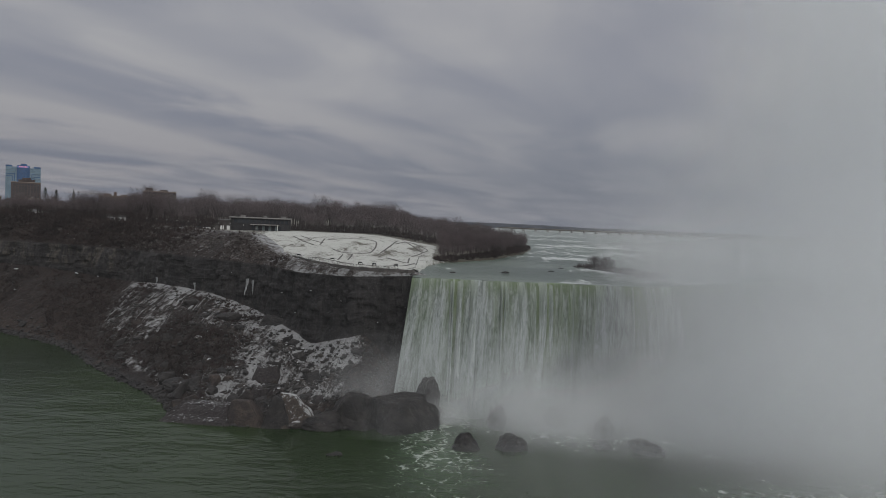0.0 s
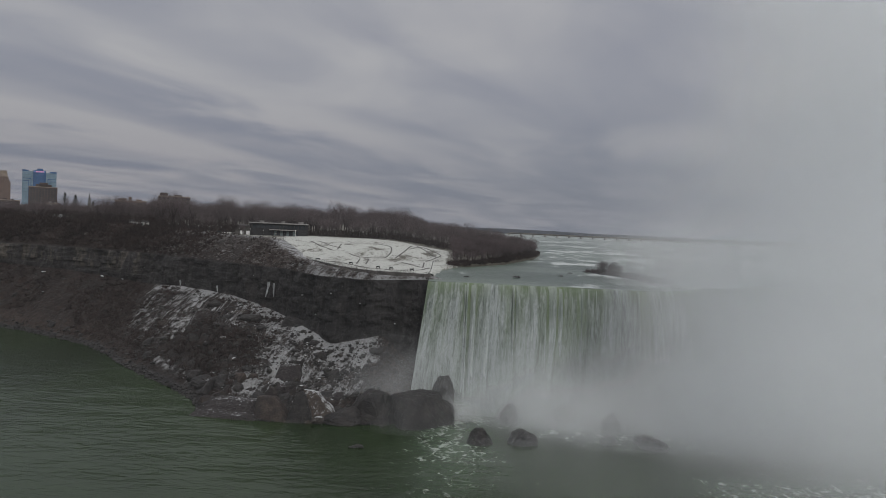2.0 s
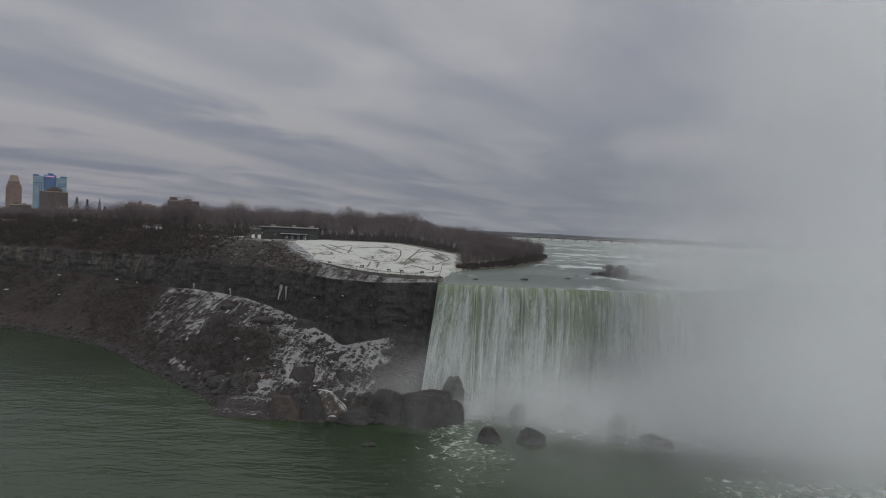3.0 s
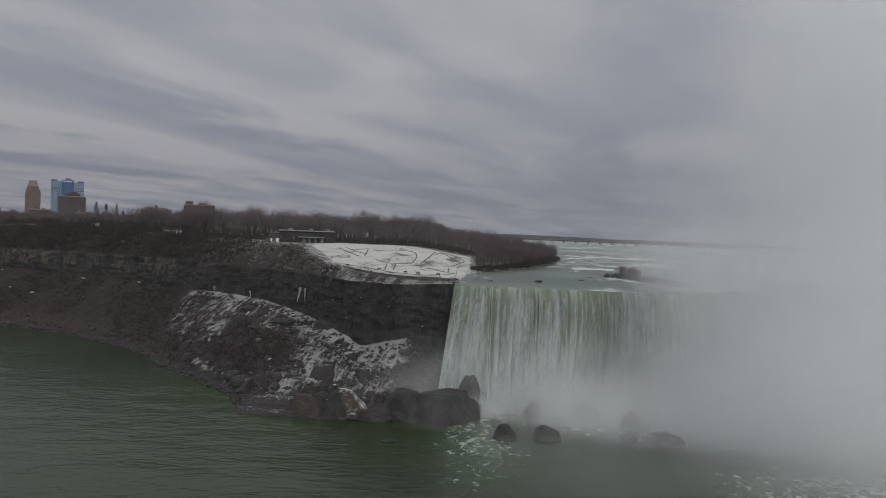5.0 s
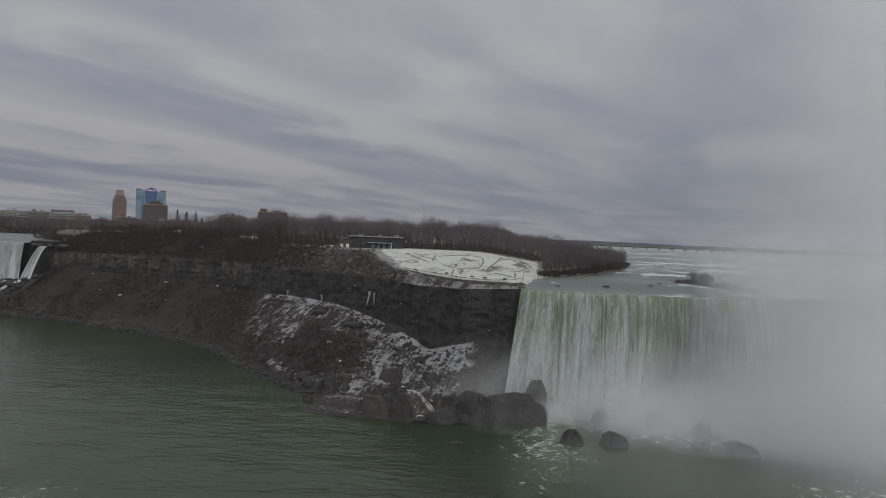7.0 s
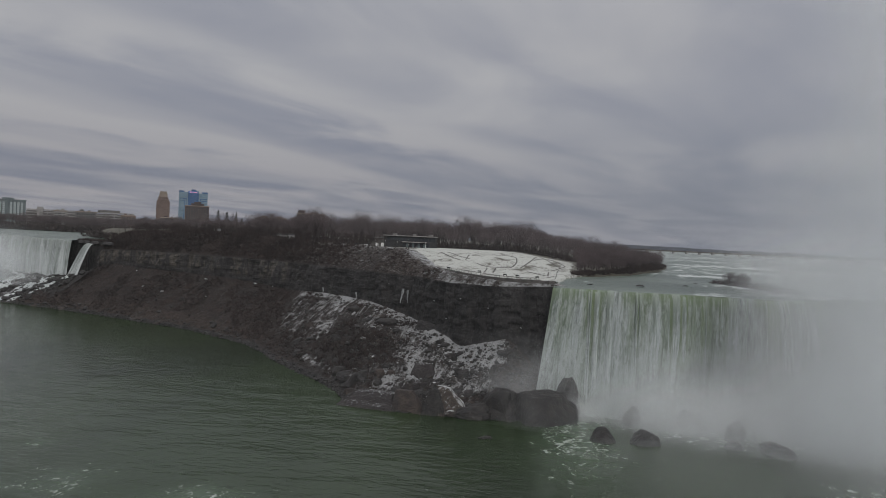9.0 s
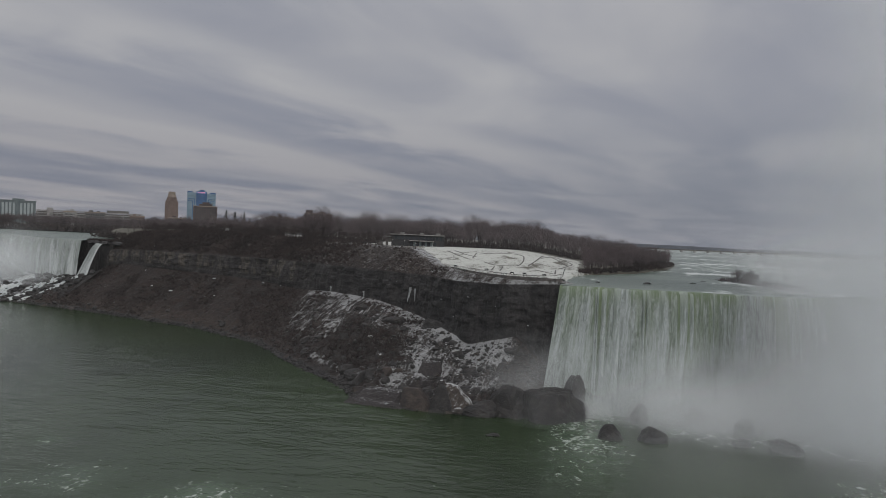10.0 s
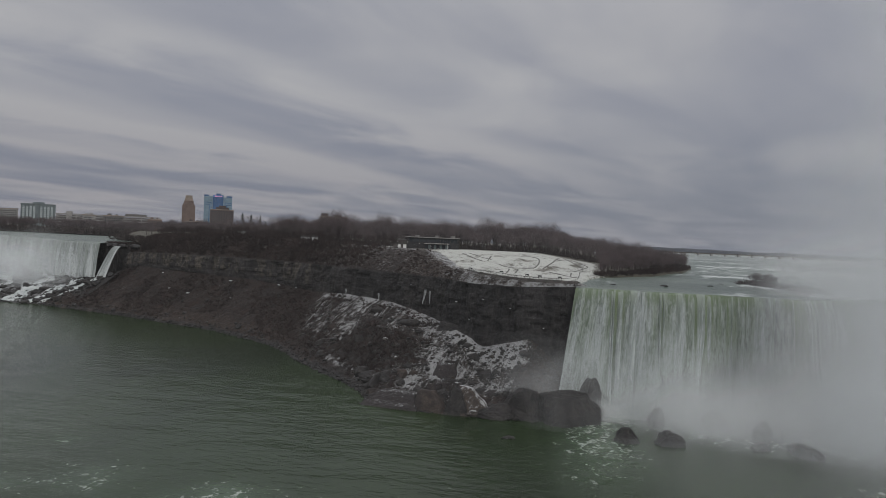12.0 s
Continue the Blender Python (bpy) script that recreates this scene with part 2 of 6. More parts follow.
def falling_water(name, green, tall, size=1.0, low=(0.080, 0.100, 0.088), top=(0.335, 0.366, 0.364)):
    """White water drawn out into threads; thick green water shows in patches below the crest, dark specks where the sheet tears."""
    m, g, s = material(name, 0.55, ior=1.33)
    v = g.add("ShaderNodeUVMap").outputs[0]
    u, d, _ = g.split(v)
    long = g.noise(g.mapped(v, (0.45 / size, 0.030 / size, 1)), 1.0, 5, 0.64, 0.5)
    fine = g.noise(g.mapped(v, (1.7 / size, 0.17 / size, 1)), 1.0, 5, 0.68, 0.6)
    spots = g.noise(g.mapped(v, (1.1 / size, 0.42 / size, 1)), 1.0, 6, 0.72, 0.9)
    broad = g.noise(g.mapped(v, (0.085, 0.004, 1), loc=(4.3, 0, 0)), 1.0, 3, 0.6)
    white = g.math("ADD", g.math("MULTIPLY", long, 0.42), g.math("ADD", g.math("MULTIPLY", fine, 0.30), g.math("MULTIPLY", spots, 0.28)))
    white = g.math("ADD", white, g.ramp(d, 0.0, tall * 0.6, -0.02, 0.045))
    thick = g.math("MULTIPLY", g.ramp(broad, 0.42, 0.62), g.ramp(d, tall * 0.1, tall * 0.85, 1.0, 0.2))
    thick = g.math("MAXIMUM", thick, g.math("MULTIPLY", g.ramp(d, 0.5, tall * 0.2, 0.75, 0.0), g.ramp(broad, 0.36, 0.5)))
    white = g.ramp(g.math("SUBTRACT", white, g.math("MULTIPLY", thick, 0.085)), 0.37, 0.60)
    deep = g.mix(thick, low, green)
    c = g.mix(white, deep, g.mix(thick, top, tuple(0.55 * a + 0.45 * b for a, b in zip(top, green))))
    torn = g.math("MULTIPLY", g.ramp(spots, 0.40, 0.30), g.math("MULTIPLY", g.ramp(broad, 0.46, 0.60), g.ramp(d, 1.0, 6.0)))
    g.put(s.inputs["Base Color"], g.mix(g.math("MULTIPLY", torn, 0.8), c, (0.060, 0.070, 0.062)))
    g.put(s.inputs["Normal"], g.bump(g.math("ADD", long, g.math("MULTIPLY", fine, 0.5)), 0.5, 0.5))
    return m

def mist_material(name, strength, grain, seed, lo=0.3, hi=0.7, tone=(0.86, 0.87, 0.88)):
    """Drifting spray: scatters light both ways, thins out towards the rims of its sheet and in wisps."""
    m = bpy.data.materials.new(name)
    m.use_nodes = True
    g = Nodes(m.node_tree)
    m.node_tree.nodes.clear()
    a, b = g.add("ShaderNodeBsdfDiffuse"), g.add("ShaderNodeBsdfTranslucent")
    for n in (a, b):
        g.put(n.inputs[0], tone)
    scatter, veil = g.add("ShaderNodeMixShader"), g.add("ShaderNodeMixShader")
    scatter.inputs[0].default_value = 0.5
    g.t.links.new(a.outputs[0], scatter.inputs[1])
    g.t.links.new(b.outputs[0], scatter.inputs[2])
    clear = g.add("ShaderNodeBsdfTransparent")
    wisps = g.noise(g.mapped(g.place(), (1, 1, 0.8), loc=(seed * 31.0, seed * 17.0, 0)), grain, 4, 0.5, 0.4)
    alpha = g.math("MULTIPLY", g.attribute("thickness"), g.math("MULTIPLY", g.ramp(wisps, lo, hi), strength))
    g.put(veil.inputs[0], alpha)
    g.t.links.new(clear.outputs[0], veil.inputs[1])
    g.t.links.new(scatter.outputs[0], veil.inputs[2])
    out = g.add("ShaderNodeOutputMaterial")
    g.t.links.new(veil.outputs[0], out.inputs[0])
    return m

ROCK = rock_material("wet_dark_rock", (0.010, 0.009, 0.0092), (0.036, 0.031, 0.029))
PALE_ROCK = rock_material("red_brown_sandstone", (0.024, 0.018, 0.0155), (0.064, 0.047, 0.039), 0.7)
GORGE = cover_material()
GROUND = lawn_material()
RIVER = lower_water()
UPPER = upper_water()
FALLS = falling_water("horseshoe_fall_water", (0.120, 0.160, 0.086), 49)
FOAMING = falling_water("white_stream_water", (0.26, 0.30, 0.25), 49, 1.0, (0.13, 0.155, 0.145), (0.40, 0.432, 0.432))
WHITE_FALLS = falling_water("far_fall_water", (0.26, 0.29, 0.27), 40, 3.2, (0.10, 0.115, 0.11), (0.47, 0.50, 0.50))
BARK = plain("grey_brown_bark", (0.018, 0.014, 0.0135), (0.042, 0.034, 0.032), 2.0, 0.9)
TWIGS = plain("bare_brown_twigs", (0.050, 0.039, 0.041), (0.104, 0.082, 0.084), 0.4, 0.9)
RED_TWIGS = plain("reddish_brown_brush", (0.017, 0.0118, 0.0112), (0.046, 0.032, 0.0295), 0.3, 0.9)
FROST_TWIGS = plain("frosted_pale_twigs", (0.10, 0.088, 0.084), (0.21, 0.195, 0.188), 0.4, 0.9)
EVERGREEN = plain("dark_evergreen_needles", (0.010, 0.014, 0.012), (0.024, 0.032, 0.026), 0.8, 0.9)
SNOW = plain("lying_snow", (0.58, 0.60, 0.62), (0.74, 0.75, 0.75), 1.2, 0.7)
ICE = plain("pale_ice", (0.15, 0.155, 0.16), (0.30, 0.31, 0.315), 1.5, 0.4)
CONCRETE = plain("weathered_concrete", (0.13, 0.125, 0.12), (0.26, 0.25, 0.24), 0.8)
DARK_WALL = plain("dark_stone_wall", (0.045, 0.042, 0.040), (0.11, 0.10, 0.095), 1.5)
IRON = plain("dark_painted_iron", (0.02, 0.02, 0.022), (0.04, 0.04, 0.042), 3.0, 0.5, 0.6)
BRICK = plain("red_brown_brick", (0.030, 0.018, 0.016), (0.052, 0.031, 0.027), 0.6)
TAN_BRICK = plain("tan_brick", (0.080, 0.049, 0.039), (0.118, 0.076, 0.060), 0.5)
PALE_STONE = plain("pale_cut_stone", (0.15, 0.118, 0.092), (0.24, 0.19, 0.15), 0.6)
WHITE_PAINT = plain("white_painted_metal", (0.62, 0.62, 0.61), (0.76, 0.76, 0.75), 0.8, 0.6)
ROOF = plain("grey_roof_felt", (0.07, 0.07, 0.072), (0.14, 0.14, 0.14), 0.6)
PALE_GLASS = plain("pale_blue_glass_cladding", (0.105, 0.175, 0.235), (0.18, 0.265, 0.335), 0.06, 0.25)
BLUE_GLASS = plain("deep_blue_glass_cladding", (0.020, 0.060, 0.150), (0.045, 0.110, 0.240), 0.06, 0.2)
DARK_GLASS = plain("dark_window_glass", (0.015, 0.018, 0.022), (0.04, 0.045, 0.05), 0.3, 0.15)
GREEN_GLASS = plain("green_grey_glass", (0.075, 0.098, 0.104), (0.125, 0.152, 0.158), 0.1, 0.25)
WHITEWATER = plain("broken_white_water", (0.30, 0.33, 0.325), (0.50, 0.525, 0.52), 0.5, 0.6)
STRIP_GLASS = plain("pale_grey_glass", (0.22, 0.26, 0.265), (0.32, 0.36, 0.365), 0.06, 0.3)
PALE_STEEL = plain("pale_painted_steel", (0.34, 0.37, 0.38), (0.46, 0.49, 0.50), 0.2, 0.5)
# Woods of the far shore; the blue-grey of distance haze is in their colour.
HAZED_WOODS = plain("haze_tinted_woods", (0.040, 0.046, 0.058), (0.070, 0.078, 0.092), 0.05, 0.95)


# ---- mesh tools ----


def lattice(ix, iy, iz, seed):
    h = (ix * 374761393 + iy * 668265263 + iz * 2147483647 + seed * 974711) & 0xFFFFFFFF
    h = ((h ^ (h >> 13)) * 1274126177) & 0xFFFFFFFF
    return ((h ^ (h >> 16)) & 0xFFFF) / 65535.0


def rough(p, size, octaves=4, seed=0, gain=0.5):
    """Smooth noise from -1 to 1 at points p (n, 3); size is the largest wave in metres."""
    p = np.asarray(p, float) / size
    total, amp, norm = np.zeros(len(p)), 1.0, 0.0
    for o in range(octaves):
        i = np.floor(p).astype(np.int64)
        f = p - i
        f = f * f * (3 - 2 * f)
        v = 0.0
        for dx in (0, 1):
            for dy in (0, 1):
                for dz in (0, 1):
                    w = (f[:, 0] if dx else 1 - f[:, 0]) * (f[:, 1] if dy else 1 - f[:, 1]) * (f[:, 2] if dz else 1 - f[:, 2])
                    v = v + w * lattice(i[:, 0] + dx, i[:, 1] + dy, i[:, 2] + dz, seed + o * 13)
        total += amp * (v * 2 - 1)
        norm += amp
        amp *= gain
        p = p * 2.03 + 5.3
    return total / norm


def step(x, lo, hi):
    t = np.clip((np.asarray(x, float) - lo) / (hi - lo), 0, 1)
    return t * t * (3 - 2 * t)


def ease(keys, values, at):
    """Smooth curve through values at rising keys."""
    keys, at = np.asarray(keys, float), np.asarray(at, float)
    values = np.asarray(values, float)
    slope = np.gradient(values, keys, axis=0)
    i = np.clip(np.searchsorted(keys, at) - 1, 0, len(keys) - 2)
    h = keys[i + 1] - keys[i]
    t = np.clip((at - keys[i]) / h, 0, 1)
    if values.ndim > 1:
        t, h = t[:, None], h[:, None]
    a, b = values[i], values[i + 1]
    return a * (2 * t**3 - 3 * t**2 + 1) + b * (3 * t**2 - 2 * t**3) + 0.6 * h * ((t**3 - 2 * t**2 + t) * slope[i] + (t**3 - t**2) * slope[i + 1])


def mesh_from(name, verts, faces, smooth=True, uv=None, **attributes):
    me = bpy.data.meshes.new(name)
    me.from_pydata(np.asarray(verts).tolist(), [], faces if isinstance(faces, list) else faces.tolist())
    if smooth:
        me.polygons.foreach_set("use_smooth", [True] * len(me.polygons))
    for key, values in attributes.items():
        me.attributes.new(key, "FLOAT", "POINT").data.foreach_set("value", np.asarray(values, np.float32))
    if uv is not None:
        layer = me.uv_layers.new(name="UVMap")
        loops = np.zeros(len(me.loops), np.int32)
        me.loops.foreach_get("vertex_index", loops)
        layer.data.foreach_set("uv", np.asarray(uv, np.float32)[loops].ravel())
    return me


def grid_faces(rows, cols):
    i = np.arange((rows - 1) * (cols - 1))
    r, c = i // (cols - 1), i % (cols - 1)
    a = r * cols + c
    return np.stack([a, a + 1, a + cols + 1, a + cols], 1)


def thing(name, me, mat, label="", category="", group="", kind="", parent=None):
    ob = new(name, me)
    if me is not None and mat is not None and not me.materials:
        me.materials.append(mat)
    ob.parent = parent
    return tagged(ob, label, category, group, kind)


def part(name, bm, mat, parent, label=""):
    me = bpy.data.meshes.new(name)
    bm.to_mesh(me)
    bm.free()
    return thing(name, me, mat, label, parent=parent)


def empty(name, m, label, category, group="", kind=""):
    ob = new(name)
    ob.matrix_basis = m
    ob.empty_display_size = 0.5
    return tagged(ob, label, category, group, kind)


def box(x0, x1, y0, y1, z0, z1, bm=None):
    bm = bm or bmesh.new()
    v = [bm.verts.new((x, y, z)) for z in (z0, z1) for y in (y0, y1) for x in (x0, x1)]
    for f in ((0, 2, 3, 1), (4, 5, 7, 6), (0, 1, 5, 4), (2, 6, 7, 3), (0, 4, 6, 2), (1, 3, 7, 5)):
        bm.faces.new([v[i] for i in f])
    return bm


def bevelled(bm, width):
    bmesh.ops.bevel(bm, geom=bm.edges[:], offset=width, segments=1, affect="EDGES")
    return bm


def side_of(poly, x, y):
    """Distance to a closed outline, positive inside."""
    x, y = np.asarray(x, float), np.asarray(y, float)
    dist, inside = np.full(x.shape, 1e9), np.zeros(x.shape, bool)
    for (ax, ay), (bx, by) in zip(poly, poly[1:] + poly[:1]):
        ex, ey = bx - ax, by - ay
        t = np.clip(((x - ax) * ex + (y - ay) * ey) / (ex * ex + ey * ey), 0, 1)
        dist = np.minimum(dist, np.hypot(x - ax - t * ex, y - ay - t * ey))
        if ay != by:
            inside ^= ((ay > y) != (by > y)) & (x < ex * (y - ay) / ey + ax)
    return np.where(inside, dist, -dist)


# ---- the gorge side of the island ----
# Foot of the cliff, from the great fall round to the far falls: key, plan, height of the scree's top
CLIFF_KEYS = [0, 1, 2, 3, 4, 5, 6, 7, 8, 9, 10, 11, 12, 13]
CLIFF = [(6, 288), (-8, 286), (-34, 292), (-60, 318), (-84, 352), (-112, 373), (-150, 403), (-185, 430), (-212, 442), (-255, 459), (-300, 473), (-334, 483), (-362, 491), (-381, 498)]
SHORE = [(6, 270), (-6, 262), (-27, 251), (-52, 252), (-82, 254), (-98, 277), (-145, 324), (-182, 366), (-212, 386), (-252, 408), (-297, 425), (-342, 441), (-392, 456), (-440, 468)]
SCREE_TOP = [8, 13, 22, 21.5, 24.5, 29, 29.5, 27.6, 29.5, 31.5, 32.3, 33, 34, 30]
RIM = [46.5, 48.8, 47.2, 46, 45.9, 45.7, 45.5, 45.5, 45.6, 45.6, 45.6, 45.5, 45.2, 44]
BRINK = [47.5, 50.9, 50.8, 50.9, 52.3, 59.6, 59.8, 60.5, 61.2, 62.3, 62.4, 61.2, 60, 59]
SETBACK = [1.5, 1.5, 2.5, 5, 11, 24, 27, 27, 27, 27, 27, 27, 27, 27]


def gorge_grid(n_along, n_scree, n_cliff, n_slope):
    k = np.linspace(0, 13, n_along)
    foot, shore = ease(CLIFF_KEYS, CLIFF, k), ease(CLIFF_KEYS, SHORE, k)
    top, rim, brink, back = (ease(CLIFF_KEYS, v, k) for v in (SCREE_TOP, RIM, BRINK, SETBACK))
    # a local mound at the scree's top beside the fall
    top = top + 5.5 * np.exp(-((foot[:, 0] + 25) / 7) ** 2) - 3.5 * np.exp(-((foot[:, 0] + 48) / 8) ** 2)
    inward = np.gradient(foot, axis=0)
    inward = np.stack([inward[:, 1], -inward[:, 0]], 1)
    inward /= np.linalg.norm(inward, axis=1)[:, None]
    rows = []
    for w in np.linspace(-0.12, 1, n_scree):
        p = shore + (foot - shore) * w
        lift = np.sign(w) * abs(w) ** 1.12
        rows.append(np.column_stack([p, top * lift, k, np.full(n_along, min(w, 1) * 1.0)]))
    for w in np.linspace(0.03, 1, n_cliff):
        p = foot + inward * (2.2 * w)
        rows.append(np.column_stack([p, top + (rim - top) * w, k, np.full(n_along, 1 + w)]))
    for w in np.linspace(0.04, 1.25, n_slope):
        p = foot + inward * (2.2 + back * min(w, 1) + max(0, w - 1) * 24)[:, None]
        z = rim + (brink - rim) * np.sin(np.clip(w, 0, 1) * math.pi / 2) ** 0.9
        rows.append(np.column_stack([p, z - max(0, w - 1) * 3.0, k, np.full(n_along, 2 + min(w, 1))]))
    return np.array(rows), inward


N_ALONG, N_SCREE, N_CLIFF, N_SLOPE = 620, 90, 46, 26
rows, INWARD = gorge_grid(N_ALONG, N_SCREE, N_CLIFF, N_SLOPE)
flatv = rows.reshape(-1, 5)
P, zone = flatv[:, :3].copy(), flatv[:, 4]
out_x = np.tile(-INWARD, (len(rows), 1))
on_scree, on_cliff, on_slope = zone <= 1, (zone > 1) & (zone <= 2), zone > 2
bumpy = rough(P, 16, 5, 1, 0.55)
# the scree: gullies, ledges and lumps; the cliff: beds that stand out and buttresses
mid = np.sin(np.clip(zone, 0, 1) * math.pi)
metres = flatv[:, 3] * 43
gully = rough(np.column_stack([metres + zone * 9, zone * 12, metres * 0]), 5.5, 4, 19, 0.6)
broken = np.abs(rough(P, 10, 5, 4, 0.66))
lump = (0.35 - broken) * 5.5 + bumpy * 3.2 + gully * 1.0
K = flatv[:, 3]
# crags that stand out of the lower scree
crag = step(rough(P * np.array([1, 1, 2.0]), 15, 4, 55, 0.6), 0.02, 0.16) * step(K, 2.4, 3.1) * (1 - step(K, 5.2, 6.0)) * (1 - step(zone, 0.6, 0.85))
lump = lump + crag * (2.2 + 2.0 * rough(P, 5, 3, 57)) - 2.2 * np.abs(rough(P, 6, 3, 59, 0.6)) * step(K, 1.8, 2.6) * (1 - step(K, 5.4, 6.2))
P[:, 2] += np.where(on_scree, lump * np.clip(mid + 0.12, 0, 1), 0)
layer = np.floor((P[:, 2] + rough(P, 40, 2, 8) * 1.5) / 2.3)
shelf = (lattice(layer.astype(np.int64), layer.astype(np.int64) * 7, layer.astype(np.int64) * 3, 5) - 0.5) * 0.7
joint = np.floor((flatv[:, 3] * 43 + rough(P, 12, 2, 14) * 4) / 5.0).astype(np.int64)
block = (lattice(joint, layer.astype(np.int64), joint * 0 + 4, 6) - 0.5) * 2.2 + (lattice(joint, joint * 0, joint * 0 + 9, 6) - 0.5) * 3.2
bed = shelf + block + rough(P * np.array([1, 1, 0.16]), 15, 5, 3, 0.62) * 4.2 + rough(P, 4, 3, 17) * 0.8
ledge = np.where(on_cliff, np.sin(np.clip(zone - 1, 0, 1) * math.pi) ** 0.5, 0) * bed
P[:, :2] += out_x * ledge[:, None]
P[:, 2] += np.where(on_slope, (rough(P, 12, 4, 6) * 1.6) * np.sin(np.clip(zone - 2, 0, 1) * math.pi), 0)
X, Y = P[:, 0], P[:, 1]


def blob(k0, w0, dk, dw):
    return np.exp(-((K - k0) / dk) ** 2 - ((zone - w0) / dw) ** 2)


ribbon = step(zone, 0.87, 0.95) * step(K, 3.1, 3.5) * (1 - step(K, 6.5, 6.75)) * (0.98 + 0.6 * rough(P, 11, 3, 27))
fan = step(K, 4.9, 5.6) * (1 - step(K, 6.5, 6.9)) * step(zone, 0.2, 0.55) * (1 - step(zone, 0.98, 1.1))
bowl = step(K, 1.55, 1.8) * (1 - step(K, 2.85, 3.1)) * step(zone, 0.58, 0.76)
speckle = step(K, 1.75, 2.1) * (1 - step(K, 3.7, 4.4)) * step(zone, 0.14, 0.34)
scree_snow = (np.maximum.reduce([0.92 * ribbon, 0.46 * fan, 0.98 * bowl, 0.64 * speckle]) + 0.80 * blob(4.75, 0.70, 0.30, 0.11) + 0.65 * blob(4.35, 0.84, 0.4, 0.12) + 0.4 * blob(5.1, 0.82, 0.35, 0.14)
              + 0.30 * blob(3.3, 0.42, 0.5, 0.2) + 0.9 * blob(5.45, 0.15, 0.22, 0.05) + 0.65 * blob(3.9, 0.22, 0.45, 0.09) + 0.25 * blob(5.9, 0.3, 0.6, 0.16)
              + 0.55 * blob(3.15, 0.96, 0.35, 0.10))
scree_snow = scree_snow - 0.25 * gully * step(scree_snow, 0.05, 0.3) * step(K, 4.0, 4.8) - 0.30 * crag - 0.10
slope_snow = np.where(on_slope, 0.02 + (0.30 * step(zone, 2.5, 2.9) + 0.22) * step(K, 3.4, 4.0) * (1 - step(K, 6.6, 8.2)) + 0.25 * step(zone, 2.75, 2.95) * (1 - step(K, 8.5, 9.5)) + (0.78 + 0.8 * rough(P, 4.5, 3, 29)) * step(X, -84, -64), 0)
snow = np.where(on_scree, scree_snow, slope_snow - 0.1) - 0.35 * np.where(on_cliff, 1, 0)
snow = np.where(on_scree & (K < 1.5), -0.5, snow)
soil = np.where(on_cliff, 0.0, np.where(on_slope, 1.0, 1.0 - 0.22 * step(X, -150, -70) - 0.35 * crag))
soil = np.where(zone < 0.06, 0.1, soil)
pale = np.where(on_cliff, step(-X, 150, 215) * step(zone, 1.15, 1.4) * 0.75, 0)
me = mesh_from("gorge_side", P, grid_faces(len(rows), N_ALONG)[:, ::-1], True, snow=snow, soil=soil, pale=pale, along=metres, down=zone * 42)
gorge_side = thing("gorge_side", me, GORGE, "dark layered rock cliff above a snow-flecked brown scree slope", "cliff", kind="structure")
SURFACE = P.reshape(len(rows), N_ALONG, 3)


def on_side(k, w):
    """A point of the gorge side: k along it (0..13), w from water (0) over the scree's top (1), rim (2) to brink (3)."""
    c = int(np.clip(k / 13 * (N_ALONG - 1), 0, N_ALONG - 1))
    column = rows[:, c, 4]
    return SURFACE[int(np.clip(np.searchsorted(column, w), 0, len(rows) - 1)), c]


# ---- the island's top and the ground beyond ----
back = ease(CLIFF_KEYS, SETBACK, np.linspace(1, 13, 25))
foot = ease(CLIFF_KEYS, CLIFF, np.linspace(1, 13, 25))
nin = np.gradient(foot, axis=0)
nin = np.stack([nin[:, 1], -nin[:, 0]], 1)
nin /= np.linalg.norm(nin, axis=1)[:, None]
BRINK_LINE = [tuple(p) for p in foot + nin * (back * 1.0 + 1.0)[:, None]]
ISLAND_SHORE = [(-6.5, 290), (-3, 330), (4, 352), (14, 368), (32, 400), (57, 478), (72, 560), (74, 640), (52, 760), (20, 950), (-40, 1300), (-250, 1500), (-420, 1000), (-500, 720), (-470, 600)]
ISLAND = ISLAND_SHORE + BRINK_LINE[::-1]


def island_height(x, y):
    p = np.column_stack([x, y, np.zeros(len(x))])
    hill = step(y, 352, 446) * step(-x, -16, 46)
    z = 51.2 + 0.012 * np.clip(y - 300, 0, 150) + 6.6 * hill
    left = step(-x, 84, 120)
    z = z * (1 - left) + left * (59.2 + 2.6 * step(-x, 150, 280))
    z = z + rough(p, 40, 3, 21) * 0.5 * step(-x, 20, 60) + rough(p, 7, 3, 22) * 0.12
    d = side_of(ISLAND, x, y)
    shore = side_of(ISLAND_SHORE + [(-900, 290)], x, y)
    near_river = step(x, -60, -5) * 1.0
    z = np.where(d < 4, z - (4 - np.maximum(d, -8)) ** 2 * 0.05 * near_river, z)
    z = np.where(d < 18, z - (18 - np.maximum(d, 0)) * 0.42 * step(-x, 366, 380), z)
    return np.where(d < 0, np.minimum(z, 50) - 1 + np.maximum(d, -30) * 0.9, z)


xs = np.concatenate([np.arange(-540, -140, 6.0), np.arange(-140, 96, 2.0)])
ys = np.concatenate([np.arange(276, 480, 2.0), np.arange(480, 1540, 8.0)])
gx, gy = np.meshgrid(xs, ys)
gx, gy = gx.ravel(), gy.ravel()
gz = island_height(gx, gy)
lawn = step(-gx, -4, 4) * (1 - step(-gx, 96, 104)) * (1 - step(gy, 462, 476))
snow = np.where(lawn > 0.5, 0.98, 0.50 - 0.3 * step(-gx, 120, 160) - 0.35 * step(-gx, 300, 330) - 0.55 * step(gy, 482, 498)) - 0.6 * step(gx, 4, 14)
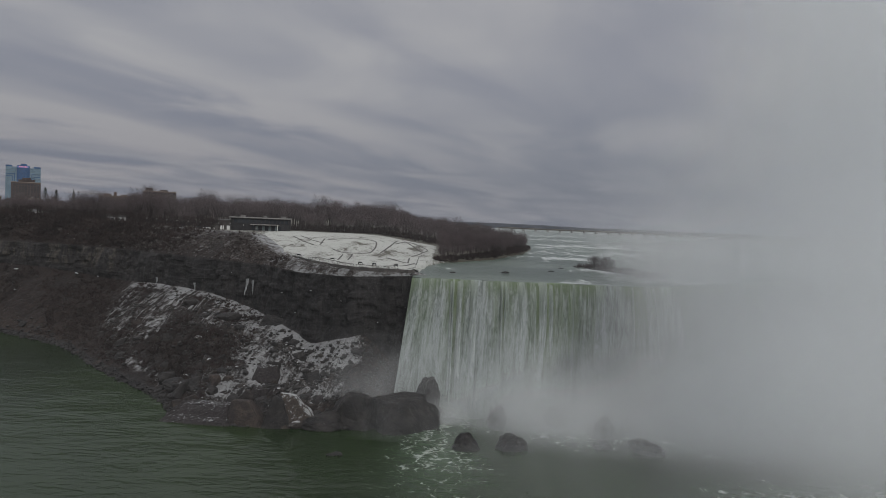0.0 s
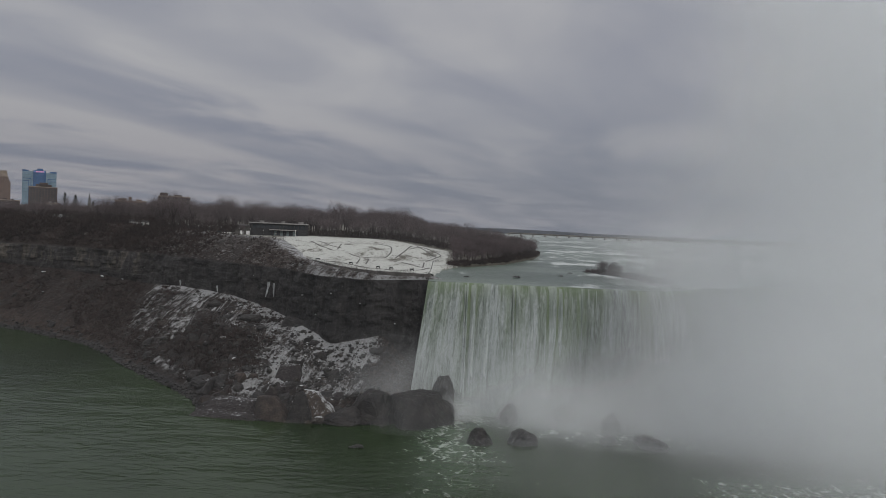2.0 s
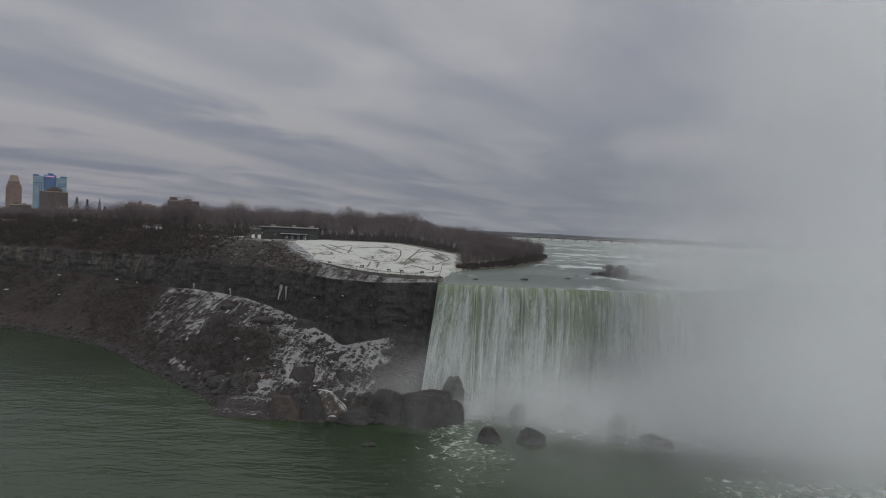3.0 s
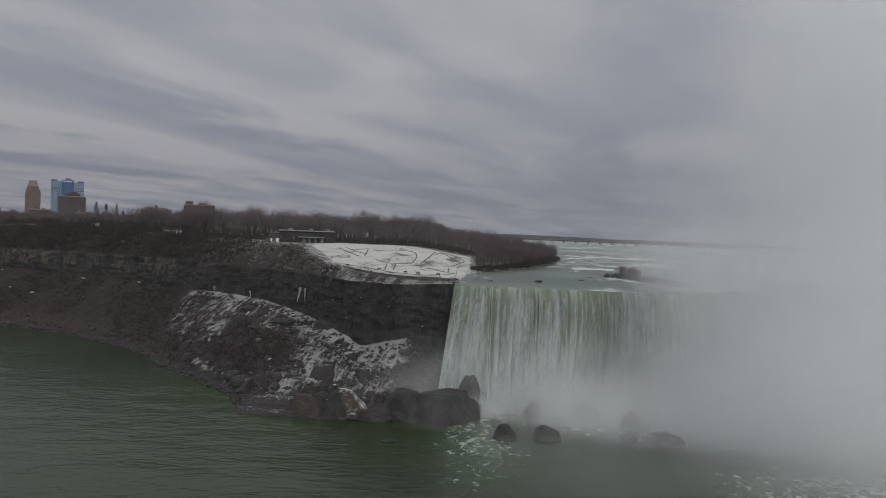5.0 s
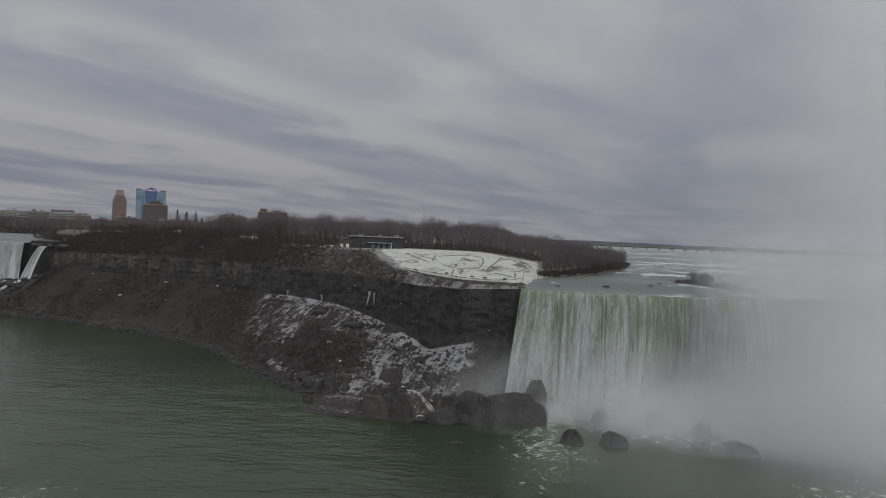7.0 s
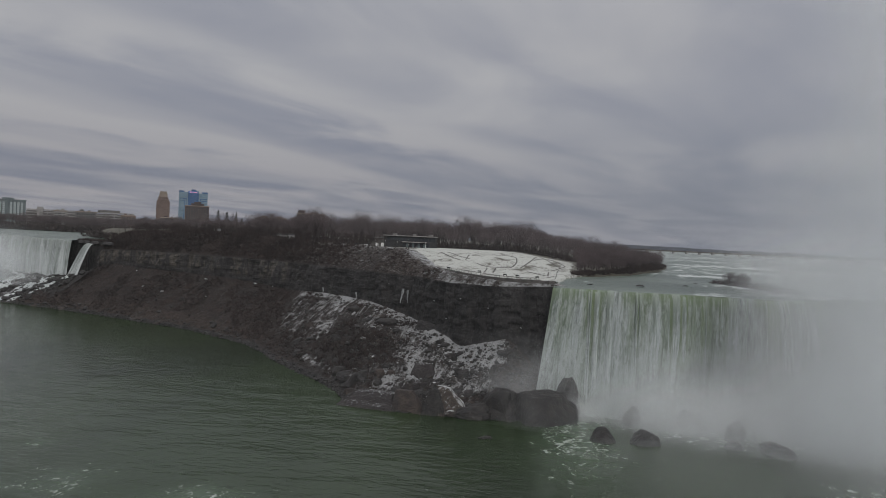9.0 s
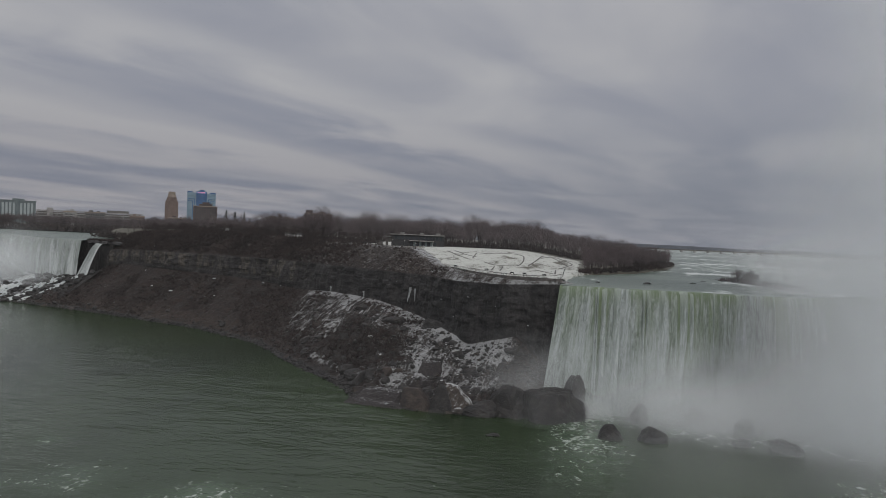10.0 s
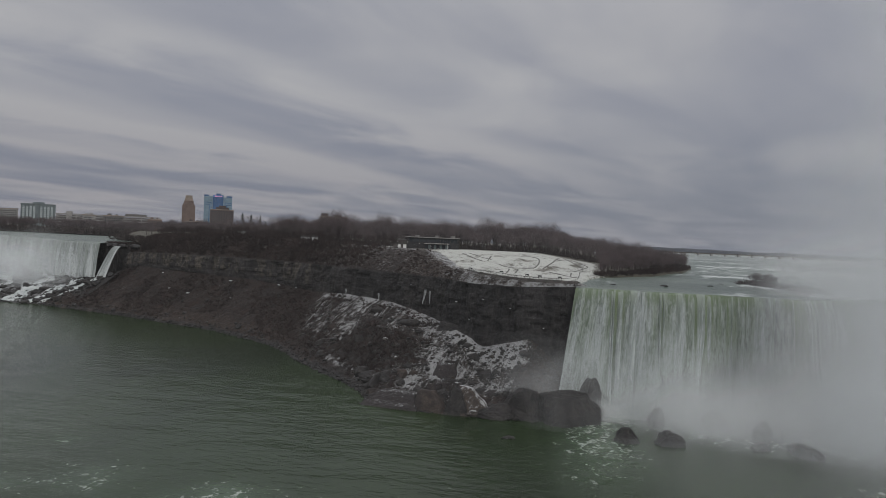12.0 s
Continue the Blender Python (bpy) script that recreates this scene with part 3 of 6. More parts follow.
# banks where last year's grass shows through
for px, py, wx, wy, less in ((-44, 402, 9, 9, 0.42), (-10, 420, 5, 28, 0.5), (-71, 408, 7, 13, 0.5), (-24, 374, 4, 16, 0.35), (-30, 470, 40, 8, 0.4)):
    snow = snow - less * np.exp(-((gx - px) / wx) ** 2 - ((gy - py) / wy) ** 2)
keep = side_of(ISLAND, gx, gy) > np.where((gx < -4) & ~((gx < -330) & (gy > 520)), 0.2, -5)
cells = grid_faces(len(ys), len(xs))
cells = cells[keep[cells].all(axis=1)]
me = mesh_from("island_ground", np.column_stack([gx, gy, gz]), cells, True, snow=snow)
island_ground = thing("island_ground", me, GROUND, "snow-covered lawn and pale winter grass on the island", "ground", kind="structure")


def ground_z(x, y):
    return float(island_height(np.array([x], float), np.array([y], float))[0])


# mainland, one sheet out to the horizon, cut lower where the rivers run
UPPER_RIVER = [(-60, 240), (420, 100), (700, 300), (900, 900), (1500, 2150), (520, 2240), (150, 2280), (-60, 2000), (-120, 1400), (-40, 900)]
AMERICAN = [(-1500, 480), (-300, 430), (-420, 640), (-430, 760), (-260, 1480), (-480, 1500), (-640, 790), (-1500, 840)]
far_x = np.concatenate([np.arange(-4800, -1200, 150.0), np.arange(-1200, 1200, 20.0), np.arange(1200, 4801, 150.0)])
far_y = np.concatenate([np.arange(-900, 300, 100.0), np.arange(300, 1700, 20.0), np.arange(1700, 2500, 40.0), np.arange(2500, 4801, 150.0)])
gx, gy = np.meshgrid(far_x, far_y)
gx, gy = gx.ravel(), gy.ravel()
p = np.column_stack([gx, gy, np.zeros(len(gx))])
gz = 57.0 + rough(p, 300, 3, 31) * 1.5 + 4.0 * step(gy, 900, 1600) * step(-gx, 300, 900)
wet = np.maximum(side_of(UPPER_RIVER, gx, gy), side_of(AMERICAN, gx, gy))
gz = np.where(wet > 0, 46.0 - 4, np.where(wet > -25, 53.5, gz))
gz = np.where((gy < 640) | ((gx > -480) & (gx < 100) & (gy < 1380)), -25, gz)
gz = np.where((gx > 200) & (gy < 1900) & (wet < 0) & (gy > 200), 56, gz)
me = mesh_from("ground", np.column_stack([gx, gy, gz]), grid_faces(len(far_y), len(far_x)), True, snow=np.full(len(gx), 0.05))
thing("ground", me, GROUND, "brown winter land with thin snow reaching to the horizon", "ground", kind="structure")


# ---- water ----
def water_sheet(name, xs, ys, height, mat, label, foam):
    gx, gy = np.meshgrid(xs, ys)
    gx, gy = gx.ravel(), gy.ravel()
    me = mesh_from(name, np.column_stack([gx, gy, height(gx, gy)]), grid_faces(len(ys), len(xs)), True, foam=foam(gx, gy))
    return thing(name, me, mat, label, "water", kind="structure")


def gorge_level(x, y):
    p = np.column_stack([x, y, np.zeros(len(x))])
    near = np.exp(-(((x - 20) / 70) ** 2 + ((y - 250) / 40) ** 2))
    return rough(p * np.array([0.6, 1, 1]), 9, 3, 41) * 0.22 + rough(p, 3.5, 2, 43) * (0.05 + 0.25 * near)


def gorge_foam(x, y):
    p = np.column_stack([x, y, np.zeros(len(x))])
    plume = np.exp(-(((x - 3 - (245 - y) * 0.08) / (17 + (250 - y) * 0.12)) ** 2)) * step(y, 145, 232) * (1 - step(y, 258, 268))
    boil = np.maximum(step(y, 215, 262) * step(x, 18, 40) * 0.75, step(y, 244, 262) * step(x, -2, 12) * 0.6)
    near = np.exp(-((y - 146 - 0.18 * (x + 110)) / 20) ** 2) * step(-x, 40, 80) * (0.38 + 0.6 * rough(p, 22, 3, 49)) + 0.5 * np.exp(-((x + 158) / 9) ** 2 - ((y - 176) / 6) ** 2)
    right = step(x, 48, 95) * (1 - step(y, 205, 240)) * step(y, 130, 180) * 0.55
    return np.maximum.reduce([plume * 0.72, boil, near, right * 1.2]) + rough(p, 30, 3, 47) * 0.22 - 0.12


xs = np.concatenate([np.arange(-900, -140, 8.0), np.arange(-140, 140, 1.6), np.arange(140, 500, 10.0)])
ys = np.concatenate([np.arange(-600, 60, 20.0), np.arange(60, 290, 1.6), np.arange(290, 640, 8.0)])
water_sheet("gorge_river", xs, ys, gorge_level, RIVER, "dark green river water with drifting foam", gorge_foam)

# crest of the great fall: straight beside the island, then bending away upstream and round
CREST_KEYS = [0, 1, 2, 3, 4, 5, 6, 7, 8, 9, 10, 11, 12]
CREST = [(-7.2, 279), (8, 278), (30, 277.5), (52, 278.5), (74, 277), (92, 287), (116, 312), (150, 336), (190, 342), (228, 318), (252, 270), (258, 205), (240, 130)]
crest_k = np.concatenate([np.linspace(0, 5, 260, endpoint=False), np.linspace(5, 12, 160)])
crest = ease(CREST_KEYS, CREST, crest_k)
CREST_Z = 49.4


def upper_level(x, y):
    p = np.column_stack([x, y, np.zeros(len(x))])
    rise = 1.1 * step(y, 285, 360) + 1.6 * step(y, 340, 900)
    rapids = step(y, 300, 380) * (0.35 + 0.65 * step(x, 15, 70))
    return CREST_Z + rise + rapids * rough(p * np.array([0.4, 1, 1]), 11, 3, 51) * 0.55 + rough(p, 4, 2, 53) * 0.07


def upper_foam(x, y):
    p = np.column_stack([x, y, np.zeros(len(x))])
    ledge = np.exp(-((y - (300 + 0.12 * (x - 60) + 6 * np.sin(x * 0.09))) / 10) ** 2) * step(x, 32, 52)
    mid = step(y, 330, 420) * (0.50 + 0.16 * step(x, 40, 90))
    lip = np.exp(-((y - 281) / 3.0) ** 2) * 0.35
    around = np.exp(-(((x - 74) / 16) ** 2 + ((y - 345) / 16) ** 2)) * 0.55 + np.exp(-((y - 430 - 0.8 * (x - 74)) / 14) ** 2) * step(x, 40, 60) * (1 - step(x, 95, 130)) * 0.35
    return -0.04 + around + 0.55 * ledge + mid * 0.68 + lip + rough(p * np.array([0.35, 1, 1]), 26, 3, 57) * 0.45


# rows that start at the crest and run upstream
gaps = np.concatenate([np.linspace(0, 60, 46), np.linspace(62, 200, 60), np.linspace(206, 620, 60), np.linspace(640, 2100, 60)])
up_k = np.linspace(0, 12, 300)
lip = ease(CREST_KEYS, CREST, up_k)
ends = np.column_stack([np.linspace(-260, 1500, 300), np.linspace(2350, 2250, 300)])
ends[:, 1] -= 1400 * step(up_k, 7, 12)
ends[:, 0] += 500 * step(up_k, 7, 12)
pts = []
for gap in gaps:
    w = gap / 2100
    lean = step(np.full(300, gap), 0, 160)
    straight = lip + np.array([0.02, 1.0]) * gap
    pts.append(straight * (1 - w ** 0.7) + (lip + (ends - lip) * w) * w ** 0.7)
pts = np.array(pts).reshape(-1, 2)
z = upper_level(pts[:, 0], pts[:, 1])
row = np.repeat(gaps, 300)
z = np.where(row < 14, CREST_Z + (z - CREST_Z) * (row / 14) ** 1.4, z)
me = mesh_from("upper_river", np.column_stack([pts, z]), grid_faces(len(gaps), 300), True, foam=upper_foam(pts[:, 0], pts[:, 1]))
thing("upper_river", me, UPPER, "grey-green river with white rapids running to the brink", "water", kind="structure")


def curtain(name, line, crest_z, base_z, throw, mat, label, seed, n_down=70, flare=0.0, ridge=1.0, bulge=0.0):
    """A sheet of water thrown over a crest line, ridged by the streams in it."""
    n = len(line)
    t = np.gradient(line, axis=0)
    out = np.stack([t[:, 1], -t[:, 0]], 1)
    out /= np.linalg.norm(out, axis=1)[:, None]
    along = np.concatenate([[0], np.cumsum(np.linalg.norm(np.diff(line, axis=0), axis=1))])
    w = np.linspace(0, 1, n_down) ** 1.5
    verts, uv = [], []
    for f in w:
        drop = f * (crest_z - base_z)
        q = np.column_stack([along, np.full(n, drop * 0.13), np.full(n, seed)])
        push = throw * math.sqrt(f) + (rough(q, 5.5, 3, seed, 0.5) * 1.0 + rough(q, 1.6, 2, seed + 5) * 0.25) * ridge * min(1, f * 6 + 0.06)
        push = push + bulge * (np.sin(np.linspace(0, math.pi, n)) * (1.1 - f) - 0.45) * min(1, f * 8)
        p = line + out * push[:, None]
        if flare:
            p[:, 0] -= flare * f ** 1.1 * np.exp(-along / 22)
        lift = rough(np.column_stack([along, np.zeros(n), np.zeros(n)]), 9, 3, seed + 9) * 0.30 * (1 - f) ** 4
        verts.append(np.column_stack([p, crest_z - drop + lift]))
        uv.append(np.column_stack([along, np.full(n, drop)]))
    me = mesh_from(name, np.concatenate(verts), grid_faces(n_down, n)[:, ::-1], True, uv=np.concatenate(uv))
    return thing(name, me, mat, label, "waterfall")


fall = curtain("waterfall", crest, CREST_Z, 0, 8.0, FALLS, "broad green and white curtain of falling water", 61, flare=5.0)
r = np.random.default_rng(4)
for i in range(26):
    at = float(r.uniform(0.1, 4.9))
    half = float(r.uniform(0.012, 0.05))
    piece = ease(CREST_KEYS, CREST, np.linspace(at - half, at + half, 11))
    ob = curtain("stream", piece, CREST_Z + 0.05, 0, 8.0, FOAMING, "white stream standing out of the curtain", 200 + i, 34, 0, 0.5, 0.8)
    ob.parent = fall
    del ob["category"]
# rock behind the curtain
t = np.gradient(crest, axis=0)
inn = np.stack([-t[:, 1], t[:, 0]], 1)
inn /= np.linalg.norm(inn, axis=1)[:, None]
wall = np.concatenate([np.column_stack([crest + inn * (1.2 + 2 * (i % 2)), np.full(len(crest), CREST_Z - 0.6 - i * 7.1)]) for i in range(8)])
thing("rock_face", mesh_from("rock_face", wall, grid_faces(8, len(crest))[:, ::-1]), ROCK, "dark rock face behind the falling water", "cliff", kind="structure")


# ---- rocks ----
def rock_mesh(name, seed, squash=0.8, cut=5, sharp=0.5):
    """A broken block about 1 m in radius: the hull of a few scattered points, split finely and roughened."""
    r = np.random.default_rng(seed)
    bm = bmesh.new()
    for _ in range(17 + cut):
        n = r.normal(size=3)
        n /= np.linalg.norm(n)
        bm.verts.new(n * r.uniform(0.78, 1.0) * np.array([1, 0.9, 1]))
    bmesh.ops.convex_hull(bm, input=bm.verts[:])
    bmesh.ops.delete(bm, geom=[v for v in bm.verts if not v.link_faces], context="VERTS")
    bmesh.ops.bevel(bm, geom=bm.edges[:], offset=0.07 + 0.05 * (1 - sharp), segments=1, affect="EDGES")
    bmesh.ops.triangulate(bm, faces=bm.faces[:])
    bmesh.ops.subdivide_edges(bm, edges=bm.edges[:], cuts=2, use_grid_fill=True)
    p = np.array([v.co for v in bm.verts])
    p *= 1 + rough(p, 0.55, 4, seed, 0.6)[:, None] * 0.13
    p[:, 2] *= squash
    p /= np.abs(p[:, :2]).max()
    for v, c in zip(bm.verts, p):
        v.co = c
    me = bpy.data.meshes.new(name)
    bm.to_mesh(me)
    bm.free()
    return me


ROCKS = [rock_mesh("boulder", s, sq, 5, sh) for s, sq, sh in ((3, 0.8, 0.9), (5, 0.65, 0.6), (8, 0.95, 0.8), (12, 0.55, 0.9), (17, 0.75, 0.3), (23, 0.85, 1.0))]
PALE_ROCKS = [m.copy() for m in ROCKS[:3]]
for m in ROCKS:
    m.materials.append(ROCK)
for m in PALE_ROCKS:
    m.materials.append(PALE_ROCK)


def crag_mesh(name, seed, planes=15, top=1.0):
    """A large weathered boulder about 1 m in radius: a ball cut by many planes, then pitted and cracked; flattened above top."""
    r = np.random.default_rng(seed)
    bm = bmesh.new()
    bmesh.ops.create_icosphere(bm, subdivisions=5, radius=1.0)
    u = np.array([v.co for v in bm.verts])
    n = r.normal(size=(planes, 3))
    n /= np.linalg.norm(n, axis=1)[:, None]
    d = r.uniform(0.70 if planes < 24 else 0.80, 1.0, planes)
    reach = np.where(u @ n.T > 0.15, d / np.maximum(u @ n.T, 0.15), 9.0)
    reach = -np.log(np.exp(-14 * reach).sum(axis=1) + np.exp(-14 * 1.12)) / 14
    p = u * reach[:, None]
    p *= (1 + 0.24 * rough(p, 0.8, 4, seed, 0.6) - 0.16 * np.abs(rough(p, 0.4, 4, seed + 2, 0.6)) + 0.03 * rough(p, 0.08, 2, seed + 4))[:, None]
    p /= np.abs(p).max()
    p[:, 2] = np.where(p[:, 2] > top, top + (p[:, 2] - top) * 0.25, p[:, 2]) * 0.74
    for v, c in zip(bm.verts, p):
        v.co = c
    for f in bm.faces:
        f.smooth = True
    me = bpy.data.meshes.new(name)
    bm.to_mesh(me)
    bm.free()
    me.materials.append(ROCK)
    return me


CRAGS = [crag_mesh("boulder", s, n) for s, n in ((41, 15), (42, 22), (47, 12), (53, 18), (61, 26), (67, 24))]


def boulder(me, x, y, z, sx, sy, sz, turn=0, tilt=0, label="dark wet boulder", group="boulders"):
    ob = thing("boulder", me, None, label, "rock", group)
    ob.matrix_basis = pose(x, y, z, tilt, tilt * 0.4, turn) @ Matrix.Diagonal((sx, sy, sz, 1))
    return ob


def block_mesh(seed, mat, top=(0.8, 0.8), shear=(0.0, 0.0), jitter=0.16, uneven=0.10):
    """An angular split block within about 1 m each way: narrowed and pushed aside at its top, edges chipped, faces slightly uneven."""
    r = np.random.default_rng(seed)
    bm = bmesh.new()
    for z in (-1, -0.1, 1):
        w = (z + 1) / 2
        for x in (-1, 1):
            for y in (-1, 1):
                p = np.array([x * (1 + (top[0] - 1) * w) + shear[0] * w, y * (1 + (top[1] - 1) * w) + shear[1] * w, z])
                bm.verts.new(p + r.uniform(-jitter, jitter, 3))
    bmesh.ops.convex_hull(bm, input=bm.verts[:])
    bmesh.ops.delete(bm, geom=[v for v in bm.verts if not v.link_faces], context="VERTS")
    bmesh.ops.bevel(bm, geom=bm.edges[:], offset=0.06, segments=1, affect="EDGES")
    bmesh.ops.triangulate(bm, faces=bm.faces[:])
    bmesh.ops.subdivide_edges(bm, edges=bm.edges[:], cuts=4, use_grid_fill=True)
    p = np.array([v.co for v in bm.verts])
    p += np.array([v.normal for v in bm.verts]) * ((rough(p, 0.8, 5, seed, 0.62) - 0.5 * np.abs(rough(p, 0.45, 4, seed + 1, 0.6)))[:, None] * uneven)
    for v, c in zip(bm.verts, p):
        v.co = c
    me = bpy.data.meshes.new("boulder")
    bm.to_mesh(me)
    bm.free()
    me.materials.append(mat)
    return me


# great dark blocks at the foot of the fall and in the water
boulder(crag_mesh("boulder", 83, 11, 0.5), -9.5, 257, 0.6, 15.2, 9.5, 25.0, 12, 0, "huge black wet boulder in the spray", "boulders at the fall")
boulder(block_mesh(23, ROCK, (0.4, 0.5), (0.2, 0.3), 0.34, 0.34), -25.0, 258, 2.6, 9.5, 7.0, 6.4, -12, 0, "black wet block in the spray", "boulders at the fall")
boulder(block_mesh(27, ROCK, (0.5, 0.5), (-0.5, 0.1), 0.3, 0.3), 1.4, 268, 10.6, 3.2, 3.6, 4.4, 25, 10, "tall black boulder close under the falling water", "boulders at the fall")
boulder(CRAGS[3], 2.5, 267, 1.5, 6.0, 5.0, 8.0, 60, 0, "black wet rocks heaped under the falling water", "boulders at the fall")
boulder(CRAGS[4], 13.0, 238, -0.4, 6.4, 5.0, 6.8, 60, 0, "rounded dark boulder standing in foaming water", "boulders at the fall")
boulder(CRAGS[5], 27.5, 239, -0.6, 5.4, 7.2, 7.4, 100, 0, "rounded dark boulder standing in foaming water", "boulders at the fall")
boulder(CRAGS[1], 25, 261, 2.4, 4.4, 4.0, 7.4, 20, 8, "ragged dark boulder half hidden by spray", "boulders at the fall")
boulder(CRAGS[5], 60.5, 255, 2.5, 5.2, 4.4, 6.8, 50, 0, "dark boulder half hidden by spray", "boulders at the fall")
boulder(CRAGS[1], 57.5, 243, 0.5, 4.2, 3.2, 3.2, 0, 0, "low dark boulder half hidden by spray", "boulders at the fall")
boulder(ROCKS[2], 67, 256, 0.6, 1.6, 1.6, 3.4, 80, 0, "small dark boulder half hidden by spray", "boulders at the fall")
boulder(CRAGS[3], 71, 241, 0.6, 7.5, 5.5, 6.0, 120, 0, "broad dark boulder half hidden by spray", "boulders at the fall")
boulder(CRAGS[3], 46, 262, 2.2, 6.5, 5, 8, 30, 0, "dark boulder half hidden by spray", "boulders at the fall")
boulder(ROCKS[3], -26, 227, 0.1, 3.0, 1.4, 1.2, 10, 0, "low flat rock barely above the green water")


# ---- bare trees and brush ----
def twig_cloud(r, n, shape, size, thin, loose=0.45):
    """n slivers that lean outwards and up in a crown; shape gives a point, size their length."""
    verts, faces = [], []
    for i in range(n):
        c, d = shape(r)
        d = d + r.normal(size=3) * loose
        d /= np.linalg.norm(d)
        s = np.cross(d, r.normal(size=3))
        s /= np.linalg.norm(s)
        length, w = size * r.uniform(0.6, 1.4), thin * r.uniform(0.7, 1.4)
        k = len(verts)
        verts += [c - s * w, c + s * w, c + d * length]
        faces.append((k, k + 1, k + 2))
    return np.array(verts), faces


def limb(verts, faces, a, b, ra, rb, sides=5):
    a, b = np.array(a, float), np.array(b, float)
    d = (b - a) / np.linalg.norm(b - a)
    s = np.cross(d, (0.3, 0.9, 0.2))
    s /= np.linalg.norm(s)
    u = np.cross(d, s)
    k = len(verts)
    for c, r in ((a, ra), (b, rb)):
        for i in range(sides):
            t = 2 * math.pi * i / sides
            verts.append(c + (s * math.cos(t) + u * math.sin(t)) * r)
    for i in range(sides):
        j = (i + 1) % sides
        faces.append((k + i, k + j, k + sides + j, k + sides + i))


def bare_tree(seed, high=14.0, spread=4.5, n=1050):
    """Trunk and limbs as one mesh, the twigs of the crown as another."""
    r = np.random.default_rng(seed)
    tv, tf = [], []
    fork = high * r.uniform(0.25, 0.38)
    limb(tv, tf, (0, 0, -0.6), (r.uniform(-.3, .3), r.uniform(-.3, .3), fork), high * 0.022, high * 0.016, 6)
    tips = []
    for i in range(7):
        t = 2 * math.pi * i / 7 + r.uniform(-.4, .4)
        out = spread * r.uniform(0.35, 0.75)
        m = np.array([math.cos(t) * out * 0.5, math.sin(t) * out * 0.5, fork + (high - fork) * r.uniform(0.25, 0.45)])
        e = np.array([math.cos(t) * out, math.sin(t) * out, fork + (high - fork) * r.uniform(0.55, 0.84)])
        limb(tv, tf, (0, 0, fork * r.uniform(0.75, 1)), m, high * 0.008, high * 0.004, 4)
        limb(tv, tf, m, e, high * 0.004, high * 0.001, 4)
        tips += [m, e, (m + e) / 2]
    tips = np.array(tips)

    def shape(r):
        if r.uniform() < 0.5:
            c = r.normal(size=3)
            c = c / np.linalg.norm(c) * r.uniform(0.3, 1.0) ** 0.5
            c = c * np.array([spread, spread, high * 0.29]) + np.array([0, 0, high * 0.66])
        else:
            c = tips[r.integers(len(tips))] + r.normal(size=3) * np.array([spread * 0.24, spread * 0.24, high * 0.07])
        c[2] = min(max(c[2], fork * 0.7), high * 0.98)
        d = c - np.array([0, 0, fork])
        return c, d / np.linalg.norm(d) + np.array([0, 0, 0.5])

    cv, cf = twig_cloud(r, n, shape, high * 0.052, high * 0.0042, 0.9)
    return (np.array(tv), tf), (cv, cf)


TREES = [bare_tree(100 + i, 14 + (i % 3) * 1.2, 4.8 + (i % 2) * 1.2) for i in range(5)]
TRUNK_MESHES = [mesh_from("trunk", *t[0], smooth=False) for t in TREES]
CROWN_MESHES = [mesh_from("crown", *t[1], smooth=False) for t in TREES]
for m in TRUNK_MESHES:
    m.materials.append(BARK)
for m in CROWN_MESHES:
    m.materials.append(TWIGS)


def tree_thing(i, x, y, z, size, turn, label="bare grey-brown winter tree", group="bare trees by the lawn"):
    ob = empty("tree", pose(x, y, z, 0, 0, turn) @ Matrix.Scale(size, 4), label, "tree", group)
    thing("trunk", TRUNK_MESHES[i], None, parent=ob)
    thing("crown", CROWN_MESHES[i], None, parent=ob)
    return ob


def woods(name, places, label, mat_twigs=TWIGS):
    """Many trees that no one could count, in one mesh; places: x, y, z, size."""
    vs, fs, mats, k = [], [], [], 0
    r = np.random.default_rng(len(places))
    for x, y, z, size in places:
        i = r.integers(len(TREES))
        t = r.uniform(0, 2 * math.pi)
        turn = np.array([[math.cos(t), -math.sin(t), 0], [math.sin(t), math.cos(t), 0], [0, 0, 1]])
        for (v, f), which in zip(TREES[i], (0, 1)):
            stretch = np.array([1, 1, r.uniform(0.9, 1.1)]) * size
            vs.append((v * stretch) @ turn.T + np.array([x, y, z]))
            fs += [tuple(a + k for a in q) for q in f]
            mats += [which] * len(f)
            k += len(v)
    me = mesh_from(name, np.concatenate(vs), fs, smooth=False)
    me.materials.append(BARK)
    me.materials.append(mat_twigs)
    me.polygons.foreach_set("material_index", mats)
    return thing(name, me, None, label, "trees", kind="stuff")


def shrubs(name, places, label, mat, n=26, size=1.3, thin=0.095):
    """Low brush in one mesh; places: x, y, z, size."""
    base = []
    for s in range(6):
        r = np.random.default_rng(900 + s)

        def shape(r):
            d = r.normal(size=3)
            d[2] = abs(d[2]) + 0.6
            d /= np.linalg.norm(d)
            return d * r.uniform(0.0, 0.6) * np.array([1.3, 1.3, 0.8]), d

        base.append(twig_cloud(r, n, shape, size, thin))
    r = np.random.default_rng(len(places) + 5)
    vs, fs = [], []
    which = r.integers(0, 6, len(places))
    turn = r.uniform(0, 6.28, len(places))
    k = 0
    for (x, y, z, s), w, t in zip(places, which, turn):
        v, f = base[w]
        rot = np.array([[math.cos(t), -math.sin(t), 0], [math.sin(t), math.cos(t), 0], [0, 0, 1]])
        vs.append((v * s) @ rot.T + np.array([x, y, z]))
        fs.append(np.array(f) + k)
        k += len(v)
    me = mesh_from(name, np.concatenate(vs), np.concatenate(fs), smooth=False)
    return thing(name, me, mat, label, "brush", kind="stuff")


